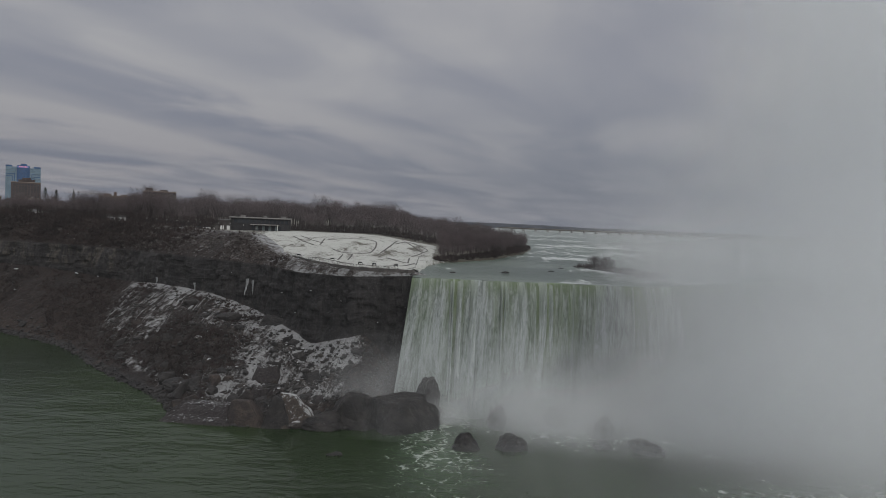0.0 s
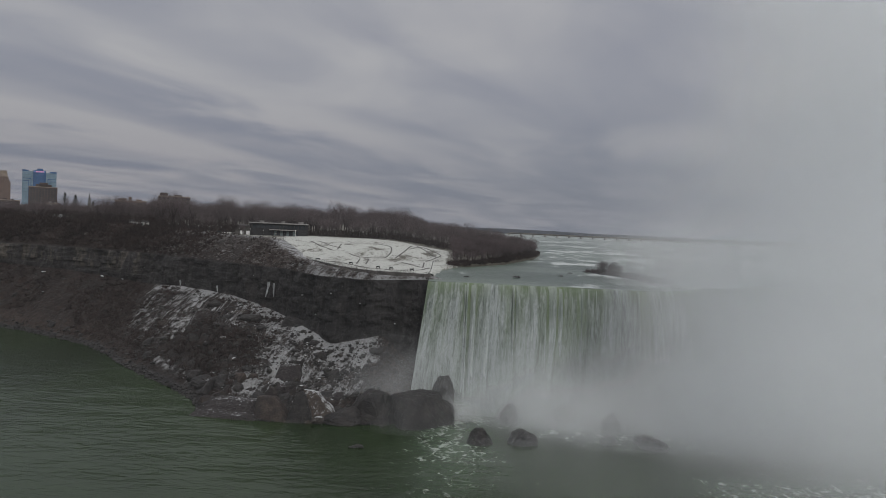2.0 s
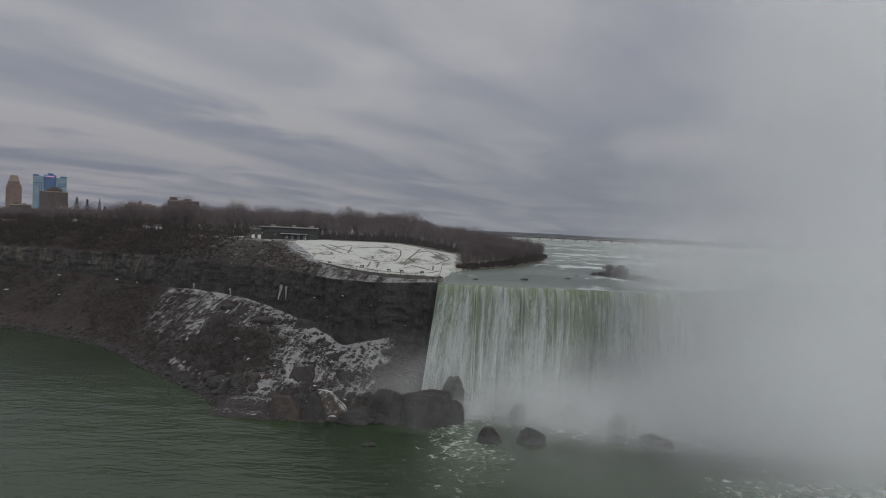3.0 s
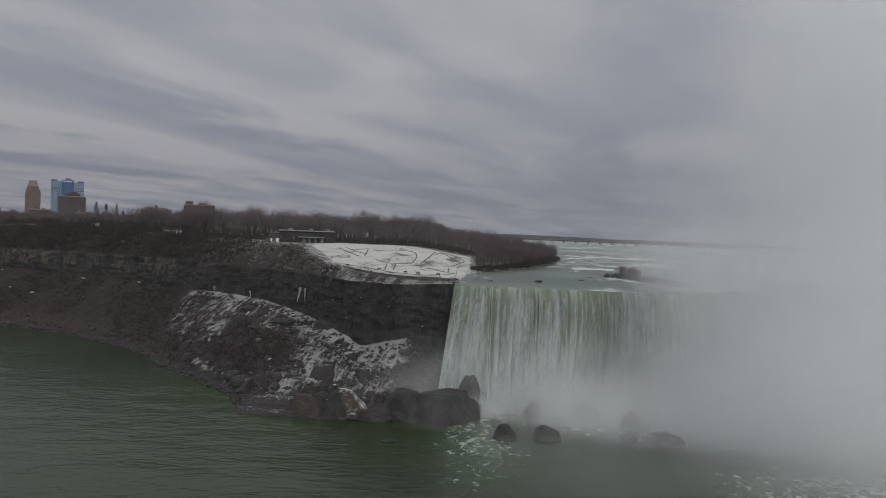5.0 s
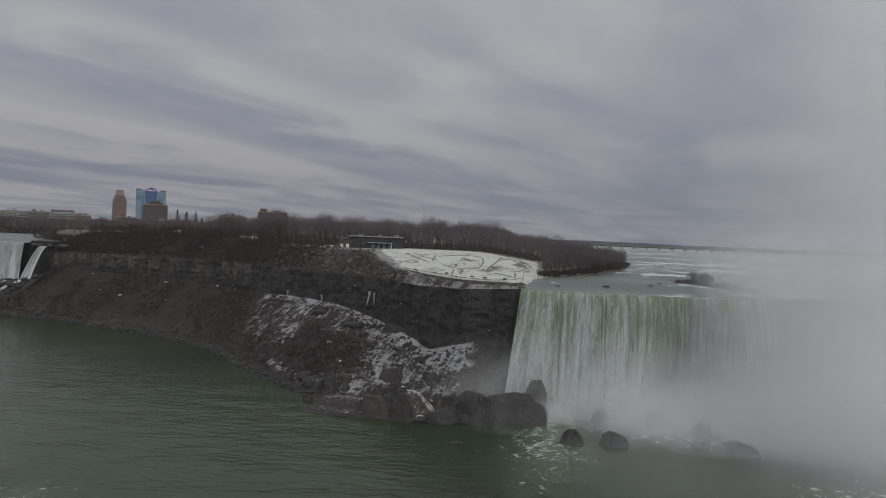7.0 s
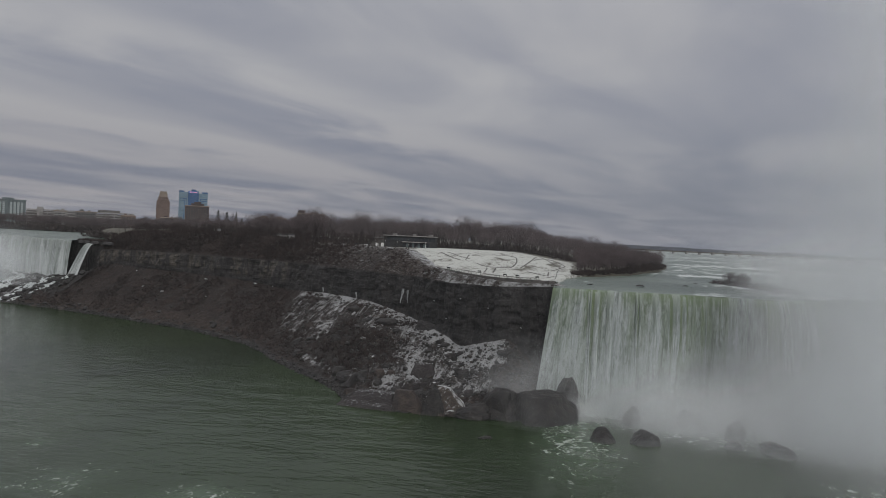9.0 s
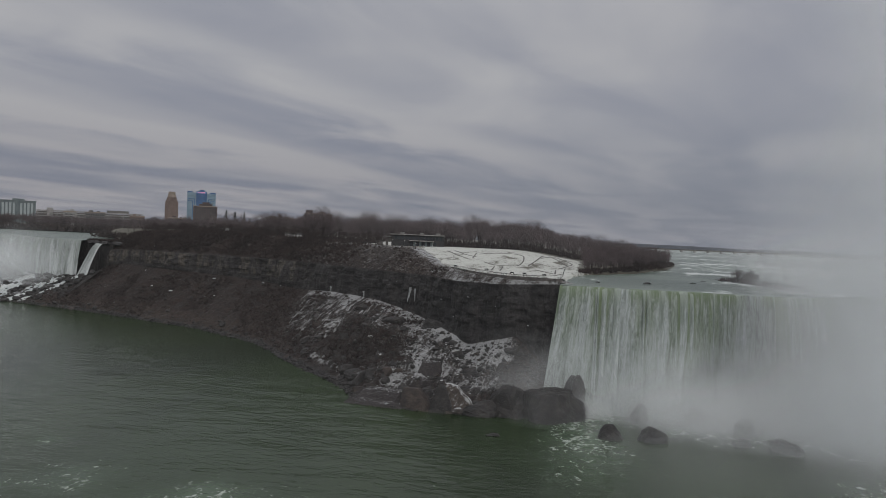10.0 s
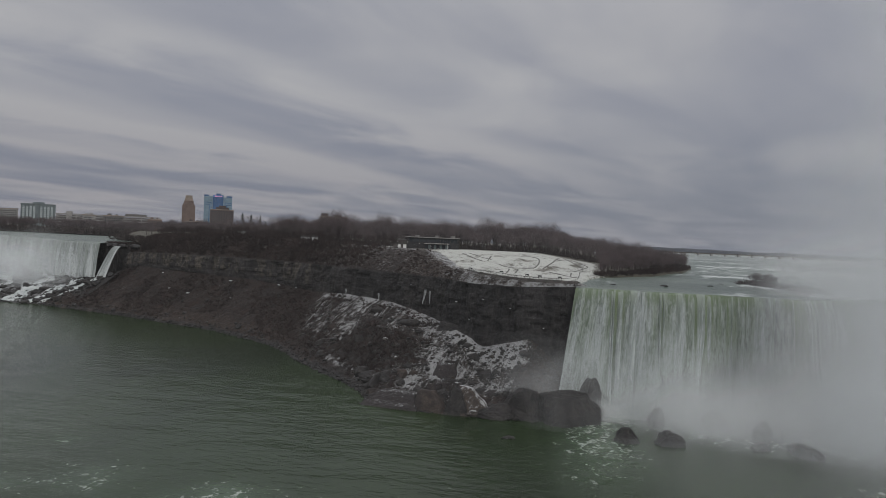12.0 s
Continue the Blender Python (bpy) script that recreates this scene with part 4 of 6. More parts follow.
# woods on the island: behind the lawn, along the brink to the far falls, and down to the water
r = np.random.default_rng(11)


def inside(x, y):
    return side_of(ISLAND, np.array([x]), np.array([y]))[0]


places = []
while len(places) < 760:
    x, y = r.uniform(-430, 70), r.uniform(472, 720)
    if (y < 505 and x > -175) or inside(x, y) < 5:
        continue
    high = np.interp(x, [-420, -330, -250, -190, -60, 0, 40, 75], [0.72, 0.8, 1.2, 1.5, 1.42, 1.22, 1.02, 0.6])
    places.append((x, y, ground_z(x, y), high * r.uniform(0.72, 1.08)))
woods("woods", places, "bare brown winter woods on the island")
places = []
while len(places) < 210:
    y, x = r.uniform(350, 540), r.uniform(2, 70)
    d = inside(x, y)
    if d < 1.0 or d > 40:
        continue
    places.append((x, y, ground_z(x, y), (r.uniform(0.42, 0.66) + 0.25 * min(1, d / 25)) * float(np.interp(y, [350, 400, 520, 560], [0.45, 0.8, 1.0, 0.85]))))
woods("shore_thicket", places, "low bare brown trees crowding the river's edge")
places = []
while len(places) < 900:
    y, x = r.uniform(352, 560), r.uniform(0, 74)
    d = inside(x, y)
    if 0.3 < d < 9:
        places.append((x, y, ground_z(x, y) - 0.1, r.uniform(0.7, 1.7)))
shrubs("shore_brush", places, "reddish brush hanging over the river's edge", RED_TWIGS)
places = []
while len(places) < 130:
    k, w = r.uniform(6.0, 13), r.uniform(2.85, 3.0)
    x, y, z = on_side(k, w)
    places.append((x + r.uniform(-2, 8), y + r.uniform(0, 14), z - 0.3, r.uniform(0.30, 0.62)))
woods("brink_thicket", places, "low bare trees along the cliff's brink", RED_TWIGS)
places = []
while len(places) < 1500:
    x, y = r.uniform(-330, 64), r.uniform(498, 560)
    if inside(x, y) > 3:
        places.append((x, y, ground_z(x, y) - 0.2, r.uniform(1.6, 3.4)))
shrubs("undergrowth", places, "dense brown undergrowth between the trees", RED_TWIGS)
# single trees that stand free
for i in range(46):
    x = r.uniform(-90, 0)
    y = r.uniform(474, 500)
    tree_thing(i % 5, x, y, ground_z(x, y), r.uniform(0.62, 0.95), r.uniform(0, 360))
for i in range(26):
    k = r.uniform(6.0, 8.6)
    x, y, z = on_side(k, 3.0)
    x, y = x + r.uniform(0, 8), y + r.uniform(6, 20)
    tree_thing(i % 5, x, y, ground_z(x, y), r.uniform(0.45, 0.8), r.uniform(0, 360), "bare tree on the snowy verge above the cliff", "bare trees along the brink road")

# brush on the brink slope
places, frosted = [], []
for _ in range(6800):
    k, w = r.uniform(3.4, 13), r.uniform(2.02, 3.0)
    if k < 4.3 and r.uniform() > 0.5:
        continue
    x, y, z = on_side(k, w)
    if k < 4.5 and w > 2.6:
        continue
    if 4.2 < k < 9.0 and w > 2.78 and r.uniform() < (0.85 if k < 6 else 0.7):
        continue
    if 3.8 < k < 6.4 and r.uniform() < 0.35:
        continue
    pale = 0.6 * math.exp(-((k - 5.2) / 1.7) ** 2)
    white = r.uniform() < pale
    (frosted if white else places).append((x + r.uniform(-1, 1), y + r.uniform(-1, 1), z - 0.2, r.uniform(0.6, 2.0) * (0.5 if white else 0.55 if k < 5.8 else 1.0)))
shrubs("slope_brush", places, "dense bare brown brush on the steep upper slope", RED_TWIGS)
shrubs("frosted_brush", frosted, "brush whitened by frozen spray near the lawn", FROST_TWIGS)
places = []
for _ in range(380):
    k, w = r.uniform(1.2, 4.2), r.uniform(2.05, 2.98)
    x, y, z = on_side(k, w)
    places.append((x, y, z - 0.1, r.uniform(0.3, 0.7)))
shrubs("rim_brush", places, "low frosted grass and brush on the cliff's rim", FROST_TWIGS)
places = []
for _ in range(6500):
    k, w = r.uniform(3.6, 13), r.uniform(0.08, 0.98)
    x, y, z = on_side(k, w)
    if rough(np.array([[x, y, 0]]), 22, 3, 71)[0] < (0.25 if -180 < x < -100 and w > 0.4 else -0.12):
        continue
    places.append((x + r.uniform(-1, 1), y + r.uniform(-1, 1), z - 0.25, r.uniform(0.5, 1.5)))
for _ in range(220):
    k, w = r.uniform(3.6, 5.6), r.uniform(0.12, 0.62)
    x, y, z = on_side(k, w)
    if rough(np.array([[x, y, 0]]), 14, 2, 73)[0] > 0.0:
        places.append((x, y, z - 0.3, r.uniform(1.4, 2.6)))
shrubs("scree_brush", places, "low dead brown brush on the scree", RED_TWIGS, 20)


# ---- rocks of the scree ----
def snowy_rock(name, dark, light, lo, hi, fine=0.5):
    """Rock with snow lying where it faces up."""
    m, g, s = material(name, 0.8)
    v = g.place()
    grain = g.noise(v, 1.3, 6, 0.7)
    c = g.mix(g.ramp(grain, 0.34, 0.7), dark, light)
    up = g.split(g.add("ShaderNodeNewGeometry").outputs["Normal"])[2]
    lay = g.math("ADD", up, g.math("MULTIPLY", g.math("SUBTRACT", g.noise(v, fine, 5, 0.7), 0.5), 1.7))
    g.put(s.inputs["Base Color"], g.mix(g.ramp(lay, lo, hi), c, (0.46, 0.475, 0.48)))
    g.put(s.inputs["Normal"], g.bump(g.math("ADD", grain, g.noise(v, 0.45, 4, 0.6)), 1.0, 0.8))
    return m


SNOWY = snowy_rock("snow_dusted_rock", (0.022, 0.019, 0.018), (0.066, 0.054, 0.047), 0.80, 1.02)
DUSTED = snowy_rock("purple_brown_rock_with_snow_specks", (0.013, 0.011, 0.0115), (0.048, 0.040, 0.0405), 0.95, 1.25, 1.1)
LADEN = snowy_rock("brown_rock_under_snow", (0.030, 0.024, 0.021), (0.075, 0.058, 0.048), 0.52, 0.80, 0.6)
SNOWY_ROCKS = [m.copy() for m in ROCKS]
for m in SNOWY_ROCKS:
    m.materials.clear()
    m.materials.append(SNOWY)


def debris(name, places, mat, label):
    """Small broken stones in one mesh; places: x, y, z, size."""
    bm = bmesh.new()
    bmesh.ops.create_icosphere(bm, subdivisions=1, radius=1.0)
    v0 = np.array([v.co for v in bm.verts])
    f0 = np.array([[v.index for v in f.verts] for f in bm.faces])
    bm.free()
    r = np.random.default_rng(len(places))
    shapes = []
    for s in range(8):
        shapes.append(v0 * (1 + r.uniform(-0.3, 0.3, (len(v0), 1))) * np.array([1, r.uniform(0.6, 1), r.uniform(0.45, 0.8)]))
    vs, fs = [], []
    for i, (x, y, z, s) in enumerate(places):
        t = r.uniform(0, 6.28)
        rot = np.array([[math.cos(t), -math.sin(t), 0], [math.sin(t), math.cos(t), 0], [0, 0, 1]])
        vs.append((shapes[i % 8] * s) @ rot.T + np.array([x, y, z]))
        fs.append(f0 + i * len(v0))
    me = mesh_from(name, np.concatenate(vs), np.concatenate(fs), smooth=False)
    return thing(name, me, mat, label, "stones", kind="stuff")


# the marked blocks on the near shore
boulder(block_mesh(3, DUSTED, (0.8, 0.4), (0.08, 0.45), 0.26, 0.26), -76.5, 257, 1.2, 11.5, 7.5, 3.9, -4, 0, "low purple-brown rock shelf with snow specks at the water", "blocks on the shore")
boulder(block_mesh(5, PALE_ROCK, (0.5, 0.45), (-0.6, 0.4), 0.12, 0.05), -58.5, 253.5, 2.6, 7.0, 4.0, 5.2, -8, 0, "red-brown sandstone slab tilted towards the water", "blocks on the shore")
boulder(block_mesh(7, ROCK, (0.22, 0.4), (0.1, 0.2)), -49.5, 253, 3.6, 5.8, 4.4, 6.6, 6, 0, "black wedge-shaped block on the shore", "blocks on the shore")
boulder(block_mesh(9, LADEN, (0.45, 0.35), (-0.85, 0.6)), -41.5, 254.5, 3.8, 6.2, 5.0, 6.4, 8, 0, "leaning block with a snow-covered upper face", "blocks on the shore")
boulder(block_mesh(13, DUSTED, (0.7, 0.6), (0.2, 0.3)), -61.5, 284, 9.2, 5.6, 4.2, 4.0, 15, 0, "sharp-edged dark block in thin snow", "boulders on the scree")
boulder(block_mesh(15, ROCK, (0.8, 0.5), (0.0, 0.2), 0.35, 0.3), -69, 329, 22.5, 7.5, 4.0, 2.8, -18, 0, "dark overhanging ledge above the snow", "boulders on the scree")
boulder(CRAGS[0], -33, 253, 1.0, 10, 6, 6.0, 10, 0, "dark wet rocks piled at the water's edge", "blocks on the shore")
boulder(CRAGS[1], -25, 258, 3.0, 7, 6, 7.0, 70, 0, "dark wet rocks piled at the water's edge", "blocks on the shore")
boulder(CRAGS[1], -86, 279, 5.5, 6.5, 4.0, 5.0, 40, 0, "rounded mossy brown boulder", "boulders on the scree")
boulder(CRAGS[3], -94, 282, 4.5, 6.0, 4.4, 4.6, 0, 0, "rounded mossy brown boulder", "boulders on the scree")
boulder(CRAGS[0], -79, 276, 5.0, 5.6, 3.6, 4.0, 100, 0, "rounded mossy brown boulder", "boulders on the scree")
boulder(ROCKS[4], -94, 343, 23.0, 6.0, 4.0, 4.0, 0, 0, "rounded dark ledge above the snow", "boulders on the scree")
boulder(ROCKS[2], -44, 301, 15.5, 2.6, 2.2, 2.4, 0, 0, "dark stone in the snow pocket", "boulders on the scree")
boulder(PALE_ROCKS[1], -190, 381, 1.5, 4.2, 3.0, 4.6, 0, 0, "pale brown block at the far waterline", "boulders on the scree")

SHARP = [block_mesh(70 + i, m, (0.6, 0.6), (0.3 - 0.2 * i, 0.2), 0.3) for i, m in enumerate((ROCK, DUSTED, PALE_ROCK, ROCK))]
r = np.random.default_rng(29)
for i in range(34):
    k, w = r.uniform(2.4, 5.9), r.uniform(0.05, 0.55)
    x, y, z = on_side(k, w)
    s = r.uniform(1.5, 4.0)
    me = (SHARP[0], CRAGS[2], SHARP[1], SHARP[2], SHARP[3])[i % 5]
    boulder(me, x, y, z - 0.1 * s, s, s * r.uniform(0.6, 0.9), s * r.uniform(0.55, 0.8), r.uniform(0, 360), r.uniform(-10, 10), "large half-buried block on the lower scree", "boulders on the scree")
for i in range(26):
    k, w = r.uniform(5.6, 12.4), r.uniform(0.0, 0.06)
    x, y, z = on_side(k, w)
    s = r.uniform(1.2, 3.0)
    boulder((PALE_ROCKS[0], PALE_ROCKS[1], ROCKS[1])[i % 3], x, y, z - 0.1 * s, s * 1.3, s, s * r.uniform(0.6, 0.9), r.uniform(0, 360), 0, "brown sandstone block at the far waterline", "boulders on the scree")
r = np.random.default_rng(31)
count = 0
while count < 170:
    k, w = r.uniform(1.6, 13), r.uniform(0.0, 0.95)
    x, y, z = on_side(k, w)
    if k > 5.5 and r.uniform() < 0.3 + 0.68 * step(w, 0.04, 0.2):
        continue
    s = float(np.clip(r.lognormal(0.35, 0.45), 0.7, 4.2)) * (1.25 if w < 0.2 else 1.0)
    snowy = -100 < x < -36 and r.uniform() < 0.3
    me = (SNOWY_ROCKS if snowy else ROCKS)[r.integers(6)]
    boulder(me, x, y, z + s * 0.12, s, s * r.uniform(0.65, 1), s * r.uniform(0.6, 1.0), r.uniform(0, 360), r.uniform(-12, 12),
            "snow-dusted broken boulder on the scree" if snowy else "dark broken boulder on the scree", "boulders on the scree")
    count += 1
snowy, bare = [], []
for _ in range(8000):
    k, w = r.uniform(1.4, 13), r.uniform(0.0, 0.97)
    if k > 6.5 and w > 0.15 and r.uniform() < 0.9:
        continue
    x, y, z = on_side(k, w)
    s = float(np.clip(r.lognormal(-0.75, 0.5), 0.18, 1.4))
    (snowy if (-100 < x < -36 and r.uniform() < 0.15) else bare).append((x + r.uniform(-1, 1), y + r.uniform(-1, 1), z + s * 0.1, s))
for _ in range(1500):
    k, w = r.uniform(2.5, 13), r.uniform(-0.015, 0.045)
    x, y, z = on_side(k, w)
    s = float(np.clip(r.lognormal(-0.3, 0.4), 0.3, 1.6))
    bare.append((x + r.uniform(-1, 1), y + r.uniform(-1, 1), z, s))
debris("snowy_stones", snowy, SNOWY, "snow-dusted broken stones strewn on the slope")
debris("stones", bare, ROCK, "dark broken stones strewn along slope and waterline")


def ice_tongue(high, wide, lean, seed):
    """A frozen trickle: a knotted, flattened tongue of ice that wanders as it hangs and thins to its foot."""
    bm = bmesh.new()
    r = np.random.default_rng(seed)
    rings, wander = [], 0.0
    for i in range(13):
        w = i / 12
        wander += r.uniform(-0.22, 0.22) * wide
        rad = wide * (1 - 0.7 * w) * r.uniform(0.6, 1.25)
        rings.append([bm.verts.new((wander + lean * w + math.cos(a) * rad, math.sin(a) * rad * 0.6, -high * w)) for a in np.linspace(0, 2 * math.pi, 8, endpoint=False)])
    for a, b in zip(rings, rings[1:]):
        for i in range(8):
            bm.faces.new((a[i], b[i], b[(i + 1) % 8], a[(i + 1) % 8]))
    bm.faces.new(rings[0])
    bm.faces.new(rings[-1][::-1])
    return bm


def icicles(k, w0, w1, n, label):
    """Frozen seepage hanging on the cliff: ice tongues side by side."""
    x, y, z = on_side(k, w0)
    high = z - on_side(k, w1)[2]
    ob = empty("icicle_cluster", pose(x, y - 1.9, z), label, "ice", "ice on the cliff")
    for i in range(n):
        part("icicle", ice_tongue(high * (1.0 - 0.12 * (i % 2)), 0.75 - 0.15 * (i % 2), (-1.8, 0.5, -0.6)[i % 3], int(k * 100) + i), ICE, ob).location = ((i - (n - 1) / 2) * 3.0, -0.5 * i, -0.6 * i)
    return ob


icicles(4.15, 1.66, 1.30, 3, "pale frozen seep hanging on the dark cliff")
for k, w in ((6.1, 1.0), (5.35, 1.0)):
    x, y, z = on_side(k, w)
    bm = ice_tongue(3.6 + k % 1, 0.55, 0.2, int(k * 10))
    bmesh.ops.translate(bm, verts=bm.verts, vec=(0, -1.0, 3.4 + k % 1))
    me = bpy.data.meshes.new("ice_pillar")
    bm.to_mesh(me)
    bm.free()
    thing("ice_pillar", me, ICE, "slim pale ice pillar at the cliff's foot", "ice", "ice on the cliff").matrix_basis = pose(x, y, z)
# last snow in hollows of the far scree
for k, w, s in ((8.15, 0.985, 2.6), (9.2, 0.93, 2.0), (9.8, 0.55, 2.4), (10.4, 0.62, 1.8), (8.9, 0.6, 1.1), (10.9, 0.9, 1.5), (7.6, 0.99, 1.2), (3.4, 1.55, 0.8), (2.2, 1.6, 0.7), (1.5, 1.35, 0.9), (4.6, 1.7, 0.7), (3.0, 1.3, 0.6), (2.6, 1.75, 0.8)):
    x, y, z = on_side(k, w)
    ob = thing("snow_patch", ROCKS[1].copy(), None, "last patch of snow in a hollow", "snow", "snow patches")
    ob.data.materials.clear()
    ob.data.materials.append(SNOW)
    ob.matrix_basis = pose(x, y - 1, z + 0.15, 25, 0, k * 60) @ Matrix.Diagonal((s, s * 0.55, s * 0.35, 1))


# ---- the lawn: kerbs, railing, wall ----
def ribbon(points, width, high, sink=0.3, spacing=1.5):
    """A low kerb that follows the ground along a line."""
    p = np.array(points, float)
    k = np.linspace(0, len(p) - 1, max(3, int(np.linalg.norm(np.diff(p, axis=0), axis=1).sum() / spacing)))
    line = ease(list(range(len(p))), p, k) if len(p) > 2 else p[0] + (p[1] - p[0]) * k[:, None]
    t = np.gradient(line, axis=0)
    s = np.stack([t[:, 1], -t[:, 0]], 1)
    s /= np.linalg.norm(s, axis=1)[:, None]
    z = island_height(line[:, 0], line[:, 1])
    rows = [np.column_stack([line + s * (width / 2 * a), z + b]) for a, b in ((-1, -sink), (-1, high), (1, high), (1, -sink))]
    return np.concatenate(rows), grid_faces(4, len(line)), line, z


KERBS = [
    [(-60.4, 411), (-53, 418), (-42, 422), (-34, 415), (-32, 394), (-33, 373), (-39, 368), (-47, 370), (-53, 381)],
    [(-82, 421), (-73, 404), (-64, 391)],
    [(-78, 424), (-68, 407), (-60, 399)],
    [(-61.6, 393), (-62.6, 414)],
    [(-41.8, 326), (-44.9, 362)],
    [(-37.7, 327), (-40.5, 364)],
    [(-28, 372), (-25, 405), (-23, 440)],
    [(-21, 450), (-13, 420), (-6.8, 392)],
    [(-22.8, 353), (-17, 338), (-12, 326)],
    [(-12, 357), (-11.2, 324)],
    [(-54, 336), (-41, 319.5), (-37.4, 311), (-24.3, 304), (-12.6, 309), (-8.4, 325)],
    [(-23.3, 416), (-16, 445), (-4.6, 411), (-8.3, 381), (-11.4, 365.5)],
]
for points in KERBS:
    v, f, _, _ = ribbon(points, 0.7, 0.15)
    thing("kerb", mesh_from("kerb", v, f, smooth=False), DARK_WALL, "dark stone path edge showing through snow", "kerb", "path edges on the lawn")

rim_line = ease(CLIFF_KEYS, CLIFF, np.linspace(3.3, 1.05, 7))
rim_in = -np.gradient(rim_line, axis=0)
rim_in = np.stack([rim_in[:, 1], -rim_in[:, 0]], 1)
rim_in /= np.linalg.norm(rim_in, axis=1)[:, None]
rim_line = rim_line + rim_in * (ease(CLIFF_KEYS, SETBACK, np.linspace(3.3, 1.05, 7)) + 2.4)[:, None]
FRONT = [(-79, 366), (-73, 354)] + [tuple(q) for q in rim_line] + [(-7.2, 322), (-7.5, 358), (-4.8, 370)]
v, f, line, z = ribbon(FRONT, 0.12, 0.0, 0.0, 3.2)
railing = empty("railing", pose(0, 0, 0), "dark iron railing round the viewing lawn", "railing")
post = mesh_from("post", np.array([(a, b, c) for c in (-0.3, 1.15) for a, b in ((-.05, -.05), (.05, -.05), (.05, .05), (-.05, .05))]),
                 [(0, 1, 5, 4), (1, 2, 6, 5), (2, 3, 7, 6), (3, 0, 4, 7), (4, 5, 6, 7), (3, 2, 1, 0)], smooth=False)
post.materials.append(IRON)
for (x, y), h in zip(line, z):
    ob = thing("post", post, None, parent=railing)
    ob.location = (x, y, h)
for high in (0.45, 0.8, 1.15):
    rails = np.concatenate([np.column_stack([line + np.array([0, d]), z + high + e]) for d, e in ((-.03, 0), (-.03, .05), (.03, .05), (.03, 0))])
    thing("rail", mesh_from("rail", rails, grid_faces(4, len(line)), smooth=False), IRON, parent=railing)
k40 = np.linspace(0.9, 3.3, 40)
wall_foot = ease(CLIFF_KEYS, CLIFF, k40)
lean = np.gradient(wall_foot, axis=0)
lean = np.stack([lean[:, 1], -lean[:, 0]], 1)
lean /= np.linalg.norm(lean, axis=1)[:, None]
p = wall_foot + lean * (ease(CLIFF_KEYS, SETBACK, k40) + 1.6)[:, None]
wall_rows = np.concatenate([np.column_stack([p + np.array([0, d]), np.full(40, h)]) for d, h in ((-.3, 49.5), (-.3, 51.3), (.5, 51.3), (.5, 49.5))])
thing("retaining_wall", mesh_from("retaining_wall", wall_rows, grid_faces(4, 40), smooth=False), DARK_WALL, "dark stone retaining wall along the brink", "wall", kind="structure")
for x, y, s in ((-62, 341, 1.0), (-30, 309, 0.8), (-24, 306, 0.7), (-44, 325, 0.7), (-15, 304, .8)):
    ob = empty("bench", pose(x, y, ground_z(x, y), 0, 0, 30) @ Matrix.Scale(1.0, 4), "dark park bench on the snow by the railing", "bench", "benches")
    part("seat", bevelled(box(-0.9, 0.9, -0.25, 0.25, 0.4, 0.48), 0.02), IRON, ob)
    part("backrest", bevelled(box(-0.9, 0.9, 0.22, 0.3, 0.5, 0.95), 0.02), IRON, ob)
    for a in (-0.75, 0.75):
        part("leg", box(a - .05, a + .05, -0.22, 0.25, -0.05, 0.4), IRON, ob)


# ---- the pavilion behind the lawn ----
def pavilion():
    ob = empty("pavilion", pose(-112, 462, 59.0, 0, 0, 13), "low dark two-storey pavilion with flat pale roofs", "building")
    part("wall", box(-17, 19, 0, 14, -0.5, 8.0), IRON, ob, "dark lower and upper walls")
    part("roof", bevelled(box(-18.5, 19.5, -2.0, 16, 8.0, 8.6), 0.1), CONCRETE, ob, "flat pale grey roof slab with wide eaves")
    part("canopy", bevelled(box(-5.5, 12, -3.5, 0.1, 3.9, 4.5), 0.08), CONCRETE, ob, "pale canopy band over the entrance")
    wing = part("side_wing", box(-29, -17, 2, 13, -0.5, 6.0), DARK_WALL, ob, "dark lower side wing")
    part("wing_roof", bevelled(box(-30, -16.9, 1, 14, 6.0, 6.6), 0.08), ROOF, ob)
    for i in range(14):
        x = -15.6 + i * 2.4
        w = part("window", box(x, x + 1.9, -0.12, 0.2, 5.0, 7.4), DARK_GLASS, ob, "dark upper window")
        part("mullion", box(x + 1.95, x + 2.3, -0.3, 0.1, 4.7, 7.9), IRON, ob)
    for i in range(9):
        x = -4.5 + i * 2.0
        part("glass_panel", box(x, x + 1.7, -0.1, 0.2, 0.3, 3.4), GREEN_GLASS if i % 2 else DARK_GLASS, ob)
    for x in (-17.5, 18.5):
        part("column", box(x, x + 0.5, -1.7, -1.2, -0.5, 8.0), IRON, ob)
    for x, y, w in ((-12, 6, 3.0), (2, 7, 2.4), (13, 5, 3.2)):
        part("roof_vent", bevelled(box(x, x + w, y, y + 2, 8.7, 9.9), 0.05), CONCRETE, ob)
    for x in (-24, -20):
        part("door", box(x, x + 2.2, 1.88, 2.1, 0, 2.8), WHITE_PAINT, ob, "white service door")
    return ob


pavilion()


def pole(x, y, z, high, label):
    ob = empty("pale_post", pose(x, y, z), label, "pole")
    bm = bmesh.new()
    bmesh.ops.create_cone(bm, cap_ends=True, segments=8, radius1=0.16, radius2=0.08, depth=high)
    bmesh.ops.translate(bm, verts=bm.verts, vec=(0, 0, high / 2))
    part("mast", bm, WHITE_PAINT, ob)
    bm = bmesh.new()
    bmesh.ops.create_icosphere(bm, subdivisions=1, radius=0.22)
    bmesh.ops.translate(bm, verts=bm.verts, vec=(0, 0, high + 0.15))
    part("finial", bm, WHITE_PAINT, ob)


